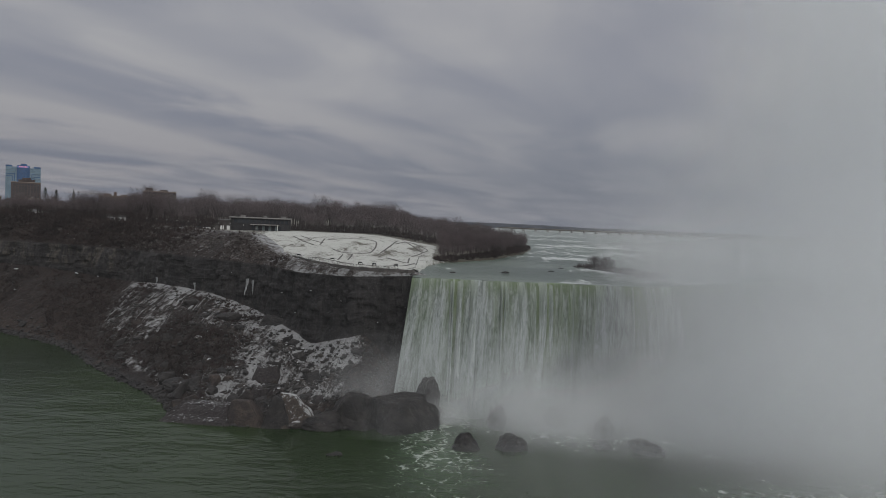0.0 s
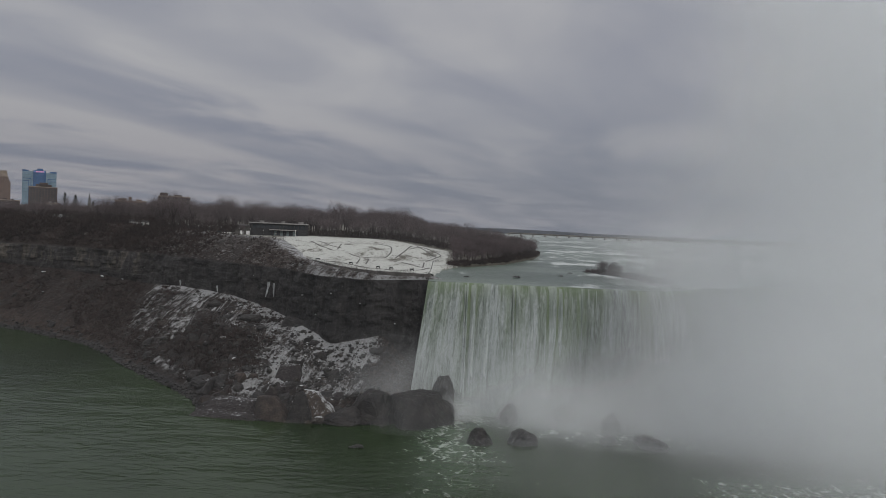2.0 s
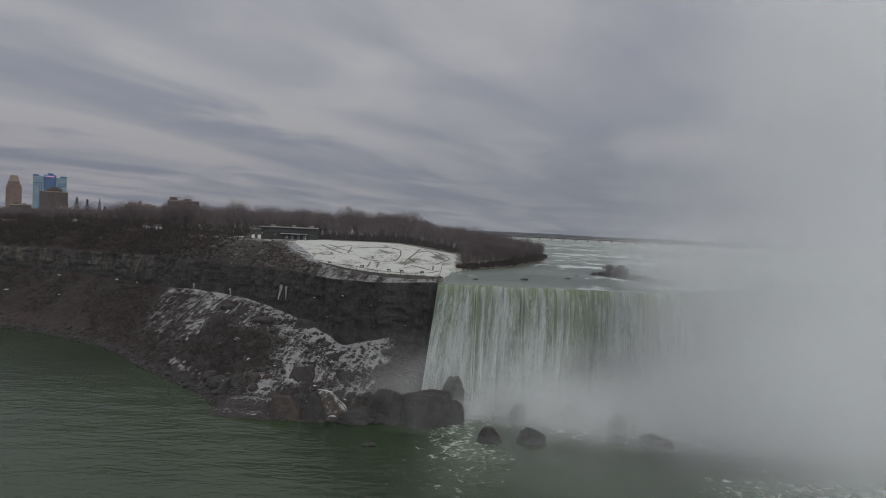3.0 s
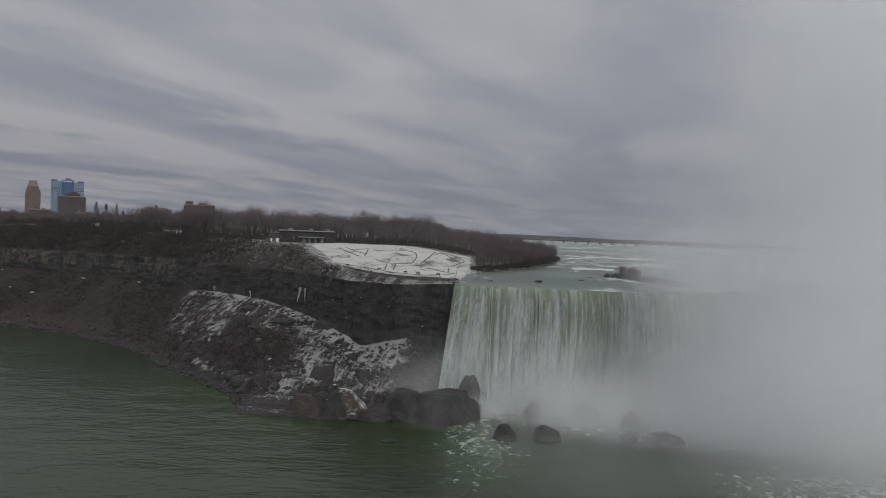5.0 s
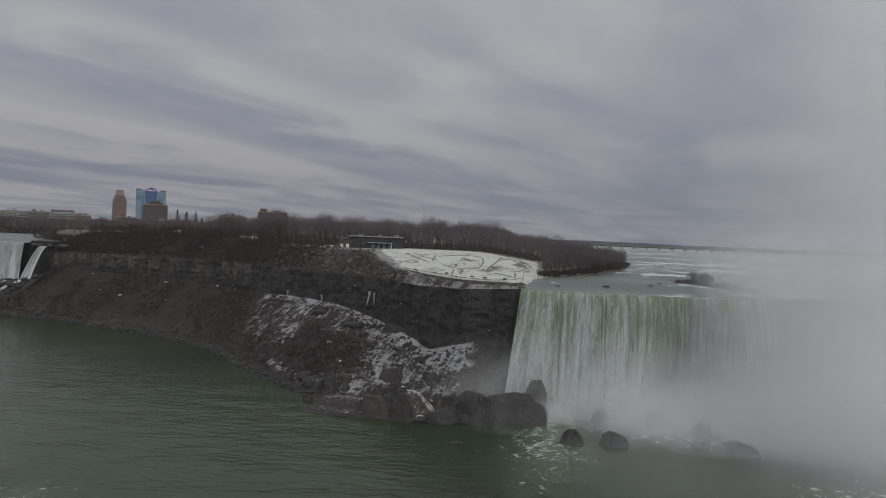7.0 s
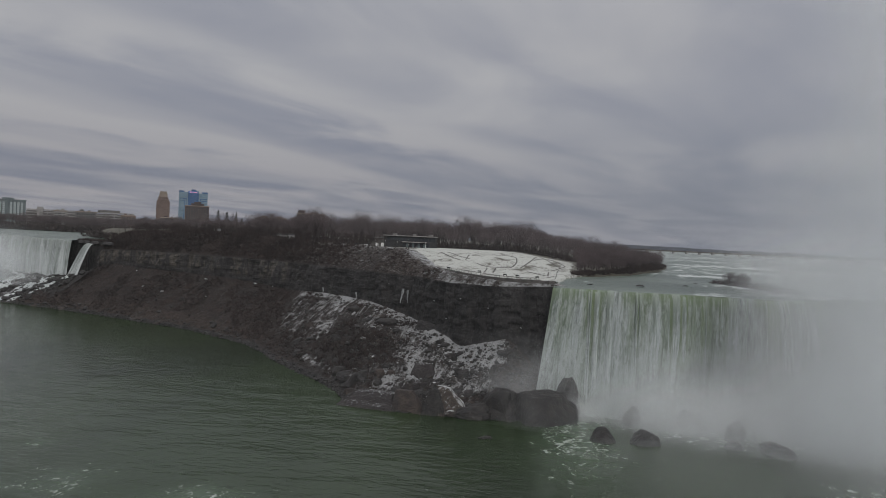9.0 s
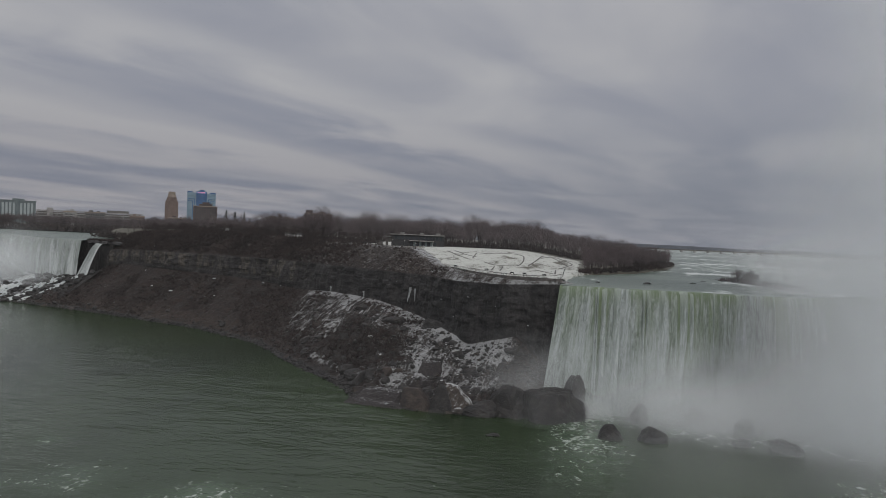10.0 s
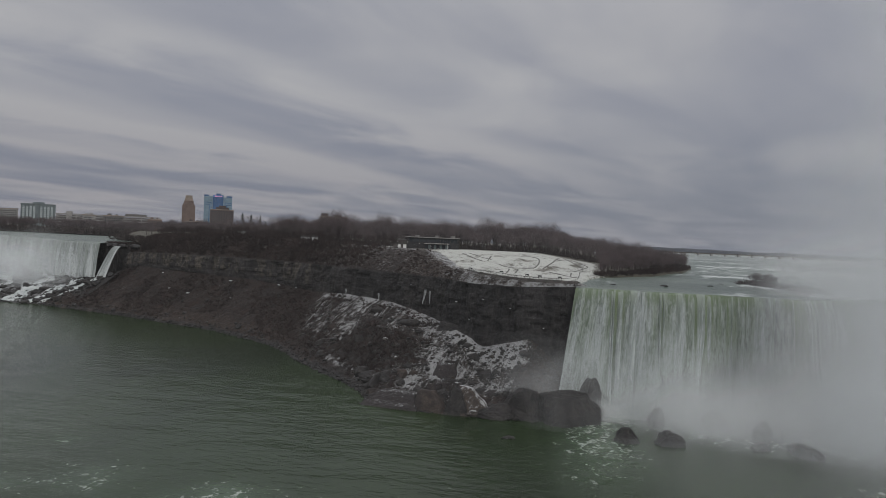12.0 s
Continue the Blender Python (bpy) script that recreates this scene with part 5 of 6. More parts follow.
# Short pale post for the one at the canopy; mast and finial are added.
pole(-99, 455, 59.2, 4.2, "small pale post before the pavilion")


def lamp_post(x, y):
    ob = empty("lamp_post", pose(x, y, ground_z(x, y)), "dark lamp post beside the brink road", "lamp", "lamp posts")
    bm = bmesh.new()
    bmesh.ops.create_cone(bm, cap_ends=True, segments=6, radius1=0.12, radius2=0.08, depth=4.4)
    bmesh.ops.translate(bm, verts=bm.verts, vec=(0, 0, 2.1))
    part("pole", bm, IRON, ob)
    part("lantern", bevelled(box(-.28, .28, -.28, .28, 4.2, 4.9), 0.1), CONCRETE, ob, "pale lantern")


for k in np.linspace(5.0, 7.6, 12):
    x, y, _ = on_side(k, 3.0)
    lamp_post(x + 3, y + 5)


def lodge(x, y, z, turn, wide, label):
    ob = empty("lodge", pose(x, y, z, 0, 0, turn), label, "building", "small park buildings")
    part("wall", box(-wide / 2, wide / 2, 0, 6, -0.4, 3.0), WHITE_PAINT, ob)
    bm = bmesh.new()
    v = [bm.verts.new(c) for c in ((-wide / 2 - .4, -.4, 3), (wide / 2 + .4, -.4, 3), (wide / 2 + .4, 6.4, 3), (-wide / 2 - .4, 6.4, 3), (-wide / 2 - .4, 3, 4.6), (wide / 2 + .4, 3, 4.6))]
    for f in ((0, 1, 5, 4), (2, 3, 4, 5), (0, 4, 3), (1, 2, 5), (3, 2, 1, 0)):
        bm.faces.new([v[i] for i in f])
    part("roof", bm, ROOF, ob, "grey pitched roof")
    for i in range(int(wide / 2.2)):
        a = -wide / 2 + 0.8 + i * 2.2
        part("window", box(a, a + 1.1, -0.08, 0.2, 1.0, 2.3), DARK_GLASS, ob)


lodge(-221, 503, 60.6, 22, 13, "long low white park building under trees")
lodge(-136, 470, 59.3, 15, 5, "small white kiosk beside the pavilion")
lodge(-300, 540, 61.5, 28, 7, "small white park building under trees")


# parked cars on the brink road, too far to show more than body, glass and wheels
def car(x, y, turn, paint, label):
    ob = empty("car", pose(x, y, ground_z(x, y), 0, 0, turn), label, "car", "parked cars")
    part("body", bevelled(box(-2.2, 2.2, -0.9, 0.9, 0.35, 0.95), 0.12), paint, ob)
    part("cabin", bevelled(box(-1.2, 1.3, -0.8, 0.8, 0.95, 1.5), 0.2), DARK_GLASS, ob)
    for a in (-1.35, 1.35):
        for b in (-0.92, 0.72):
            bm = bmesh.new()
            bmesh.ops.create_cone(bm, cap_ends=True, segments=12, radius1=0.34, radius2=0.34, depth=0.2)
            bmesh.ops.rotate(bm, verts=bm.verts, matrix=Matrix.Rotation(math.pi / 2, 3, "X"))
            bmesh.ops.translate(bm, verts=bm.verts, vec=(a, b + 0.1, 0.34))
            part("wheel", bm, IRON, ob)


for i, (x, y) in enumerate(((-146, 462), (-152, 466), (-163, 470), (-140, 458))):
    car(x, y, 30 + 5 * i, (WHITE_PAINT, DARK_WALL, CONCRETE, WHITE_PAINT)[i], ("white", "dark grey", "silver", "white")[i] + " car parked on the snowy road")


# ---- islet, dam and far shore of the upper river ----
x, y = np.meshgrid(np.linspace(62, 112, 40), np.linspace(305, 385, 50))
x, y = x.ravel(), y.ravel()
along = ((x - 74) * 0.45 + (y - 368) * -0.89)
across = ((x - 74) * 0.89 + (y - 368) * 0.45)
mound = np.exp(-((across / 7) ** 2)) * np.clip(1 - ((along - 30) / 27) ** 4, -1, 1)
z = 49.3 + 2.6 * mound + rough(np.column_stack([x, y, x * 0]), 6, 3, 77) * 0.5 * (mound > 0.1)
thing("islet", mesh_from("islet", np.column_stack([x, y, z]), grid_faces(50, 40)), ROCK, "small dark rocky islet in the rapids", "islet", kind="structure")
r = np.random.default_rng(5)
places, low = [], []
for _ in range(30):
    a, c = r.uniform(5, 22), r.normal() * 3.0
    px, py = 74 + a * 0.45 + c * 0.89, 368 - a * 0.89 + c * 0.45
    places.append((px, py, 51.0, (0.46 - 0.010 * a) * r.uniform(0.8, 1.15)))
for _ in range(240):
    a, c = r.uniform(4, 52), r.normal() * 3.2
    low.append((74 + a * 0.45 + c * 0.89, 368 - a * 0.89 + c * 0.45, 50.8, r.uniform(0.6, 1.6) * (1.2 - 0.014 * a)))
woods("islet_thicket", places, "bare brown scrub on the islet")
shrubs("islet_brush", low, "bare brown brush on the islet", TWIGS)
for bx, by, s in ((30, 312, 1.5), (8, 300, 1.0), (52, 330, 1.2), (60, 352, 1.4)):
    boulder(ROCKS[3], bx, by, 50.2, s * 1.5, s, s * 0.6, 20, 0, "low dark rock breaking the upper river", "rocks in the rapids")

dam = empty("river_dam", pose(150, 1800, 52.5), "long low dam with a row of pale gates", "dam")
part("deck", box(0, 620, -4, 6, 4.8, 6.0), IRON, dam, "dark roadway deck")
gate = mesh_from("gate", np.array([(a, b, c) for c in (-1.5, 3.6) for a, b in ((3, -2), (25, -2), (25, 0), (3, 0))]),
                 [(0, 1, 5, 4), (1, 2, 6, 5), (2, 3, 7, 6), (3, 0, 4, 7), (4, 5, 6, 7), (3, 2, 1, 0)], smooth=False)
gate.materials.append(PALE_STEEL)
pier = mesh_from("pier", np.array([(a, b, c) for c in (-1.5, 4.6) for a, b in ((-2, -5), (2, -5), (2, 7), (-2, 7))]),
                 [(0, 1, 5, 4), (1, 2, 6, 5), (2, 3, 7, 6), (3, 0, 4, 7), (4, 5, 6, 7), (3, 2, 1, 0)], smooth=False)
pier.materials.append(CONCRETE)
for i in range(20):
    ob = thing("gate", gate, None, "pale steel gate", parent=dam)
    ob.location = (i * 31, 0, 0)
    ob = thing("pier", pier, None, parent=dam)
    ob.location = (i * 31, 0, 0)
ridge_x = np.linspace(-500, 2600, 420)
q = np.column_stack([ridge_x, np.zeros(420), np.zeros(420)])
crown = 60 + 7.0 * (1 - step(ridge_x, 300, 1100)) + rough(q, 160, 4, 63, 0.6) * 3.0 + rough(q, 18, 2, 65) * 0.8
ridge_rows = [np.column_stack([ridge_x, 2300 + 60 * w + rough(q + w * 30, 60, 2, 67) * 10, 52 + (crown - 52) * math.sin(w * math.pi / 2)]) for w in np.linspace(0, 1, 8)]
ridge_rows.append(np.column_stack([ridge_x, np.full(420, 2440.0), np.full(420, 50.0)]))
thing("far_shore_woods", mesh_from("far_shore_woods", np.concatenate(ridge_rows), grid_faces(9, 420)), HAZED_WOODS, "low wooded ridge on the far shore, tinted blue-grey by haze", "trees", kind="stuff")

# ---- the far falls ----
AM_Z = 51.2
am_line = ease([0, 1, 2, 3, 4, 5], [(-760, 676), (-600, 603), (-549, 579), (-486, 540), (-446, 520), (-410, 503)], np.linspace(0, 5, 240))
curtain("waterfall", am_line, AM_Z, 10, 5.0, WHITE_FALLS, "far white waterfall breaking on rocks", 81, 50, 0.0, 2.4)
veil_line = ease([0, 1, 2], [(-391, 497), (-385.5, 493.5), (-380, 490)], np.linspace(0, 2, 40))
curtain("waterfall", veil_line, 49.5, 19, 9.0, WHITE_FALLS, "narrow white waterfall beside the broad one", 83, 40, 9.0, 0.6)
# cliff behind them
back_line = ease([0, 1, 2, 3, 4, 5, 6, 7], [(-780, 688), (-600, 607), (-549, 583), (-486, 544), (-446, 524), (-412, 508), (-392, 501), (-356, 510)], np.linspace(0, 7, 160))
wall_rows = []
for i, h in enumerate(np.linspace(50.7, 0, 18)):
    q = np.column_stack([back_line, np.full(160, h)])
    wall_rows.append(np.column_stack([back_line + np.array([0.5, 1.0]) * (rough(q * np.array([1, 1, 0.4]), 12, 5, 91, 0.6) * 4.0 + 3.0)[:, None], np.full(160, h)]))
cliff_v = np.concatenate(wall_rows)
thing("cliff_face", mesh_from("cliff_face", cliff_v, grid_faces(18, 160), True), ROCK, "dark wet cliff behind the far falls", "cliff", kind="structure")
# rocky point between the two far falls
for bx, by, s in ((-404, 508, 7.0), (-396, 504, 6.0), (-388, 503, 6.5), (-374, 500, 8.0)):
    boulder(ROCKS[1], bx, by, 49.5, s, s * 0.8, 4.0, bx, 0, "dark rocky point at the head of the far falls", "rocks at the far brink")
point_low = [(x, 503 + 0.25 * abs(x + 390) + q, 51.5, 1.2) for x, q in zip(np.linspace(-408, -366, 120), np.tile([0, 3, 6, 9, 1, 5], 20))]
shrubs("brink_scrub", point_low, "brown scrub on the rocky point", RED_TWIGS)
# channel above them
far_side = np.column_stack([np.linspace(-1000, -445, 240), np.linspace(830, 760, 240)])
rows_v = [np.column_stack([am_line + (far_side - am_line) * w, np.full(240, AM_Z + 0.8 * min(1, w * 4))]) for w in np.linspace(0, 1, 30)]
pts = np.concatenate(rows_v)
thing("side_channel", mesh_from("side_channel", pts, grid_faces(30, 240), True, foam=-0.2 + rough(pts, 25, 3, 5) * 0.4), UPPER, "shallow grey-green channel above the far falls", "water", kind="structure")
# heap of fallen rock below, iced and snowed over
crest_foot = ease([0, 1, 2, 3, 4, 5, 6, 7], [(-760, 668), (-602, 596), (-552, 572), (-490, 534), (-450, 513), (-414, 497), (-392, 489), (-372, 483)], np.linspace(0, 7, 150))
water_edge = ease([0, 1, 2, 3, 4, 5, 6, 7], [(-640, 548), (-540, 500), (-502, 484), (-474, 470), (-456, 468), (-446, 470), (-432, 470), (-404, 463)], np.linspace(0, 7, 150))
rows_v = []
for w in np.linspace(-0.1, 1, 50):
    p = water_edge + (crest_foot - water_edge) * w
    top = np.interp(np.linspace(0, 7, 150), [0, 3, 5, 6, 7], [20, 19, 21, 25, 31])
    q = np.column_stack([p, np.zeros(150)])
    rows_v.append(np.column_stack([p, top * w + rough(q, 14, 5, 95, 0.6) * 2.6 * min(1, max(0, w + 0.1) * 4)]))
pts = np.concatenate(rows_v)
n = len(pts)
thing("rock_heap", mesh_from("rock_heap", pts, grid_faces(50, 150), True, snow=np.full(n, 0.45) * (1 - step(pts[:, 0], -425, -405)), soil=np.full(n, 0.15), pale=np.zeros(n), along=pts[:, 0], down=pts[:, 1]),
      GORGE, "heap of dark boulders streaked with ice and white water", "rocks", kind="structure")
r = np.random.default_rng(61)
surface = pts.reshape(50, 150, 3)
small = []
for i in range(700):
    x, y, z = surface[r.integers(5, 49), r.integers(10, 140)]
    s = float(np.clip(r.lognormal(0.45, 0.45), 0.6, 4.0))
    if s > 3.3:
        boulder(ROCKS[r.integers(6)], x, y, z + s * 0.2, s * 1.3, s, s * 0.9, r.uniform(0, 360), 0, "dark boulder in the iced heap below the far falls", "boulders below the far falls")
    else:
        small.append((x, y, z + s * 0.1, s))
debris("heap_stones", small, ROCK, "dark stones in the iced heap below the far falls")
# white water running down through the heap
for c0, c1 in ((30, 60), (62, 88), (92, 112), (118, 132)):
    strip = []
    for i, row in enumerate(np.linspace(46, 5, 40).astype(int)):
        c = np.linspace(c0 + 4 * math.sin(i * 0.3), c0 + 6 + 3 * math.sin(i * 0.5 + c0) + (c1 - c0) * 0.35, 8).astype(int)
        strip.append(surface[row, np.clip(c, 0, 149)] + np.array([0, 0, 0.9]))
    thing("cascade", mesh_from("cascade", np.concatenate(strip), grid_faces(40, 8)), WHITEWATER, "pale cascade running through the boulders", "cascade", "cascades below the far falls")

# mainland trees along the channel and behind the town
places = []
for _ in range(430):
    x = r.uniform(-1050, -330)
    places.append((x, 815 + r.uniform(0, 90) + 0.02 * (-x), 55.0, r.uniform(0.9, 1.3)))
low = [(x, 788 + 0.05 * (-x - 640) + r.uniform(-4, 60), 53.2, r.uniform(2.4, 5.6)) for x in r.uniform(-1100, -380, 2600)]
shrubs("bank_brush", low, "dense brown brush on the far bank", RED_TWIGS, 22, 1.4, 0.2)
shore_low = [(-370 - 100 * t + r.uniform(-8, 8), 524 + 76 * t + r.uniform(-3, 16), 54.5 + r.uniform(-2.5, 2), r.uniform(1.0, 2.4)) for t in r.uniform(0, 1, 420)]
shrubs("point_brush", shore_low, "dense brown brush on the island's far point", RED_TWIGS)
woods("bank_woods", places, "bare brown trees along the far bank")
places = [(r.uniform(-1150, -280), r.uniform(930, 1350), 58.0, r.uniform(0.7, 1.25)) for _ in range(420)]
woods("town_woods", places, "bare brown trees among the town's houses")
places = [(-370 + r.uniform(-60, 60), 700 + r.uniform(-60, 300), 60, r.uniform(0.8, 1.15)) for _ in range(90)]
woods("island_back_woods", places, "bare brown trees on the island's far side")


def conifer(x, y, z, high):
    ob = empty("conifer", pose(x, y, z), "dark evergreen standing above bare trees", "tree", "evergreens")
    bm = bmesh.new()
    bmesh.ops.create_cone(bm, cap_ends=True, segments=6, radius1=0.4, radius2=0.1, depth=high)
    bmesh.ops.translate(bm, verts=bm.verts, vec=(0, 0, high / 2))
    part("trunk", bm, BARK, ob)
    r = np.random.default_rng(int(high * 10))
    verts, faces = [], []
    for i in range(1100):
        h = r.uniform(0.12, 1) ** 0.8
        t, rad = r.uniform(0, 6.28), (1 - h) * high * 0.28 * r.uniform(0.2, 1.1) + 0.2
        c = np.array([math.cos(t) * rad, math.sin(t) * rad, h * high])
        d = np.array([math.cos(t), math.sin(t), -0.35])
        s = np.array([-math.sin(t), math.cos(t), r.uniform(-.3, .3)])
        k = len(verts)
        verts += [c - s * 0.35, c + s * 0.35, c + d * r.uniform(0.8, 1.8)]
        faces.append((k, k + 1, k + 2))
    thing("crown", mesh_from("crown", np.array(verts), faces, smooth=False), EVERGREEN, parent=ob)


conifer(-497, 900, 62, 29)
conifer(-486, 905, 62, 27)
conifer(-468, 915, 62, 19)


# ---- the town ----
def facing(x, y, z):
    """A pose whose front looks back over the gorge."""
    return pose(x, y, z, 0, 0, math.degrees(math.atan2(-x, y)))


def window_grid(ob, mat, x0, x1, z0, z1, cols, rows_, y=-0.15, fill=(0.55, 0.6), name="window"):
    dx, dz = (x1 - x0) / cols, (z1 - z0) / rows_
    w, h = dx * fill[0], dz * fill[1]
    me = bpy.data.meshes.new(name)
    bm = box(-w / 2, w / 2, y, 0.4, -h / 2, h / 2)
    bm.to_mesh(me)
    bm.free()
    me.materials.append(mat)
    for i in range(cols):
        for j in range(rows_):
            thing(name, me, None, parent=ob).location = (x0 + dx * (i + .5), 0, z0 + dz * (j + .5))


def hotel():
    ob = empty("hotel_tower", facing(-1127, 1900, 58), "tall pale and deep blue glass hotel tower", "building", "town buildings")
    part("left_wing", box(-40.5, -14, 0, 22, -2, 108), PALE_GLASS, ob, "pale blue glass wing")
    part("right_wing", box(14, 40.5, 0, 22, -2, 106), PALE_GLASS, ob, "pale blue glass wing")
    bm = bmesh.new()
    v0 = [bm.verts.new((x, -4 * math.cos(x / 15 * 1.3), z)) for z in (-2, 112) for x in np.linspace(-15, 15, 9)]
    for i in range(8):
        bm.faces.new([v0[i], v0[i + 1], v0[i + 10], v0[i + 9]])
    back = [bm.verts.new(c) for c in ((-15, 22, -2), (15, 22, -2), (-15, 22, 112), (15, 22, 112))]
    bm.faces.new([v0[9 + i] for i in range(9)] + [back[3], back[2]])
    bm.faces.new([v0[0], v0[9], back[2], back[0]])
    bm.faces.new([v0[8], back[1], back[3], v0[17]])
    part("glass_front", bm, BLUE_GLASS, ob, "curved deep blue glass front")
    for z in np.arange(6, 104, 4.2):
        for a, b in ((-40.6, -14.0), (14.0, 40.6)):
            part("floor_band", box(a, b, -0.15, 0, z, z + 0.5), GREEN_GLASS, ob)
    for s in (-1, 1):
        for k, (inset, depth) in enumerate(((0, 0), (5, 0))):
            x0 = s * (20 + inset)
            part("dark_trim", box(min(x0, s * 39.5), max(x0, s * 39.5), -0.5, -0.1, 88 - inset * 1.2, 89.6 - inset * 1.2), BLUE_GLASS, ob)
            part("dark_trim", box(x0 - 0.9, x0 + 0.9, -0.5, -0.1, 20, 89.6 - inset * 1.2), BLUE_GLASS, ob)
    part("parapet", box(-40.5, -26, 2, 20, 108, 112), BLUE_GLASS, ob)
    part("parapet", box(24, 40.5, 2, 20, 106, 110), BLUE_GLASS, ob)
    part("crown", bevelled(box(-6, 8, 4, 18, 112, 117), 0.5), BLUE_GLASS, ob)
    m, g, s = material("lit_sign", 0.5)
    g.put(s.inputs["Base Color"], (0.05, 0.10, 0.25))
    g.put(s.inputs["Emission Color"], (0.20, 0.35, 0.75))
    s.inputs["Emission Strength"].default_value = 0.22
    m2, g2, s2 = material("lit_pink_bars", 0.5)
    g2.put(s2.inputs["Base Color"], (0.6, 0.2, 0.3))
    g2.put(s2.inputs["Emission Color"], (0.85, 0.25, 0.42))
    s2.inputs["Emission Strength"].default_value = 0.4
    sign = part("sign", box(-14, 12, -5.2, -4.4, 106, 110.5), m, ob, "dimly lit blue roof sign")
    for i in range(6):
        part("sign_bar", box(-9 + i * 3.2, -7 + i * 3.2, -5.5, -5.2, 106.8, 109.6), m2, sign, "lit pink bar")


def brick_block(x, y, wide, high, deep, mat, label, pent=None, cols=8, floors=6, name="apartment_block"):
    ob = empty(name, facing(x, y, 58), label, "building", "town buildings")
    part("wall", box(-wide / 2, wide / 2, 0, deep, -2, high), mat, ob)
    part("cornice", box(-wide / 2 - .6, wide / 2 + .6, -.6, deep + .6, high, high + 1.4), PALE_STONE if mat is not WHITE_PAINT else ROOF, ob)
    if pent:
        for a, b, h in pent:
            part("penthouse", box(a, b, 3, deep - 3, high + 1.4, high + 1.4 + h), mat, ob)
    window_grid(ob, DARK_GLASS, -wide / 2 + 2, wide / 2 - 2, high * 0.25, high - 2, cols, floors)
    return ob


hotel()
brick_block(-880, 1500, 54, 55, 26, BRICK, "broad red-brown brick hotel with stepped roof", ((-14, 16, 5), (-7, 9, 9)), 9, 8)


def stepped_tower():
    ob = empty("stepped_tower", facing(-1001, 1550, 58), "tan brick tower with stepped pale stone crown", "building", "town buildings")
    part("shaft", box(-15.5, 15.5, 0, 28, -2, 66), TAN_BRICK, ob)
    for w, z0, z1 in ((13.2, 66, 71), (11.4, 71, 77), (9.4, 77, 84), (8.2, 84, 90)):
        part("setback", box(-w, w, 15 - w, 13 + w, z0, z1), PALE_STONE if z0 > 71 else TAN_BRICK, ob, "pale stone stepped crown")
        for i in range(5):
            a = -w + (2 * w) * (i + .5) / 5
            part("pinnacle", box(a - .6, a + .6, 15 - w - .5, 15 - w + .5, z1 - 2, z1 + 1.4), PALE_STONE, ob)
    for i in range(6):
        a = -15.5 + 31 * (i + .5) / 6
        part("pilaster", box(a - 1.0, a + 1.0, -0.5, 0, -2, 67), TAN_BRICK, ob)
    window_grid(ob, DARK_GLASS, -15.5, 15.5, 12, 64, 6, 13, -0.1, (0.3, 0.55))


stepped_tower()
brick_block(-540, 1360, 58, 44, 18, BRICK, "dull brown apartment block above the woods", ((-26, -12, 6), (0, 14, 3)), 10, 7)
brick_block(-690, 1500, 62, 34, 20, TAN_BRICK, "low tan block with uneven roofline", ((-24, -8, 4), (-4, 2, 8), (10, 22, 3)), 10, 4)


def church():
    ob = empty("church", facing(-798, 1536, 58), "grey church with a slim pointed spire", "church")
    part("tower", box(-3.5, 3.5, 0, 7, -2, 26), DARK_WALL, ob)
    bm = bmesh.new()
    bmesh.ops.create_cone(bm, cap_ends=True, segments=8, radius1=3.9, radius2=0.15, depth=23)
    bmesh.ops.translate(bm, verts=bm.verts, vec=(0, 3.5, 37.5))
    part("spire", bm, ROOF, ob)
    part("nave", box(-22, -3.5, 2, 14, -2, 14), DARK_WALL, ob)
    window_grid(ob, DARK_GLASS, -21, -5, 3, 12, 5, 1, 1.7, (0.3, 0.7))


church()


def glass_hotel():
    ob = empty("glass_hotel", facing(-1119, 1200, 57), "green-grey glass hotel with tall pale window strips", "building", "town buildings")
    part("wall", box(-31, 31, 0, 20, -2, 45), GREEN_GLASS, ob)
    part("roof_slab", box(-32, 32, -1, 21, 45, 46.5), GREEN_GLASS, ob)
    part("penthouse", box(-10, 11, 5, 16, 46.5, 50), GREEN_GLASS, ob)
    for i in range(9):
        a = -28 + i * 6.3
        part("window_strip", box(a, a + 3.9, -0.5, 0.3, 16, 41), STRIP_GLASS if i != 4 else GREEN_GLASS, ob, "pale tall window strip")
        for j in range(6):
            part("transom", box(a, a + 3.9, -0.7, -0.5, 19 + j * 4, 19.4 + j * 4), GREEN_GLASS, ob)


glass_hotel()
brick_block(-1200, 1190, 60, 33, 30, CONCRETE, "long grey block beside the glass hotel", None, 16, 6)


def parking_house():
    ob = empty("parking_house", facing(-905, 1150, 58), "long open parking house with pale deck bands", "building", "town buildings")
    part("core", box(-95, 85, 2, 38, -2, 24), DARK_WALL, ob)
    for j in range(5):
        part("deck_band", box(-95, 85, 0, 40, 5 + j * 5, 6.8 + j * 5), CONCRETE, ob)
    part("stair_tower", box(-78, -68, -2, 12, -2, 31), CONCRETE, ob)
    part("plant_room", box(22, 60, 6, 24, 26, 31), DARK_WALL, ob)
    part("plant_room", box(-40, -34, 6, 14, 26, 30), CONCRETE, ob)
    for i in range(12):
        part("column", box(-94 + i * 16, -92.8 + i * 16, -0.4, 0.4, -2, 26), CONCRETE, ob)


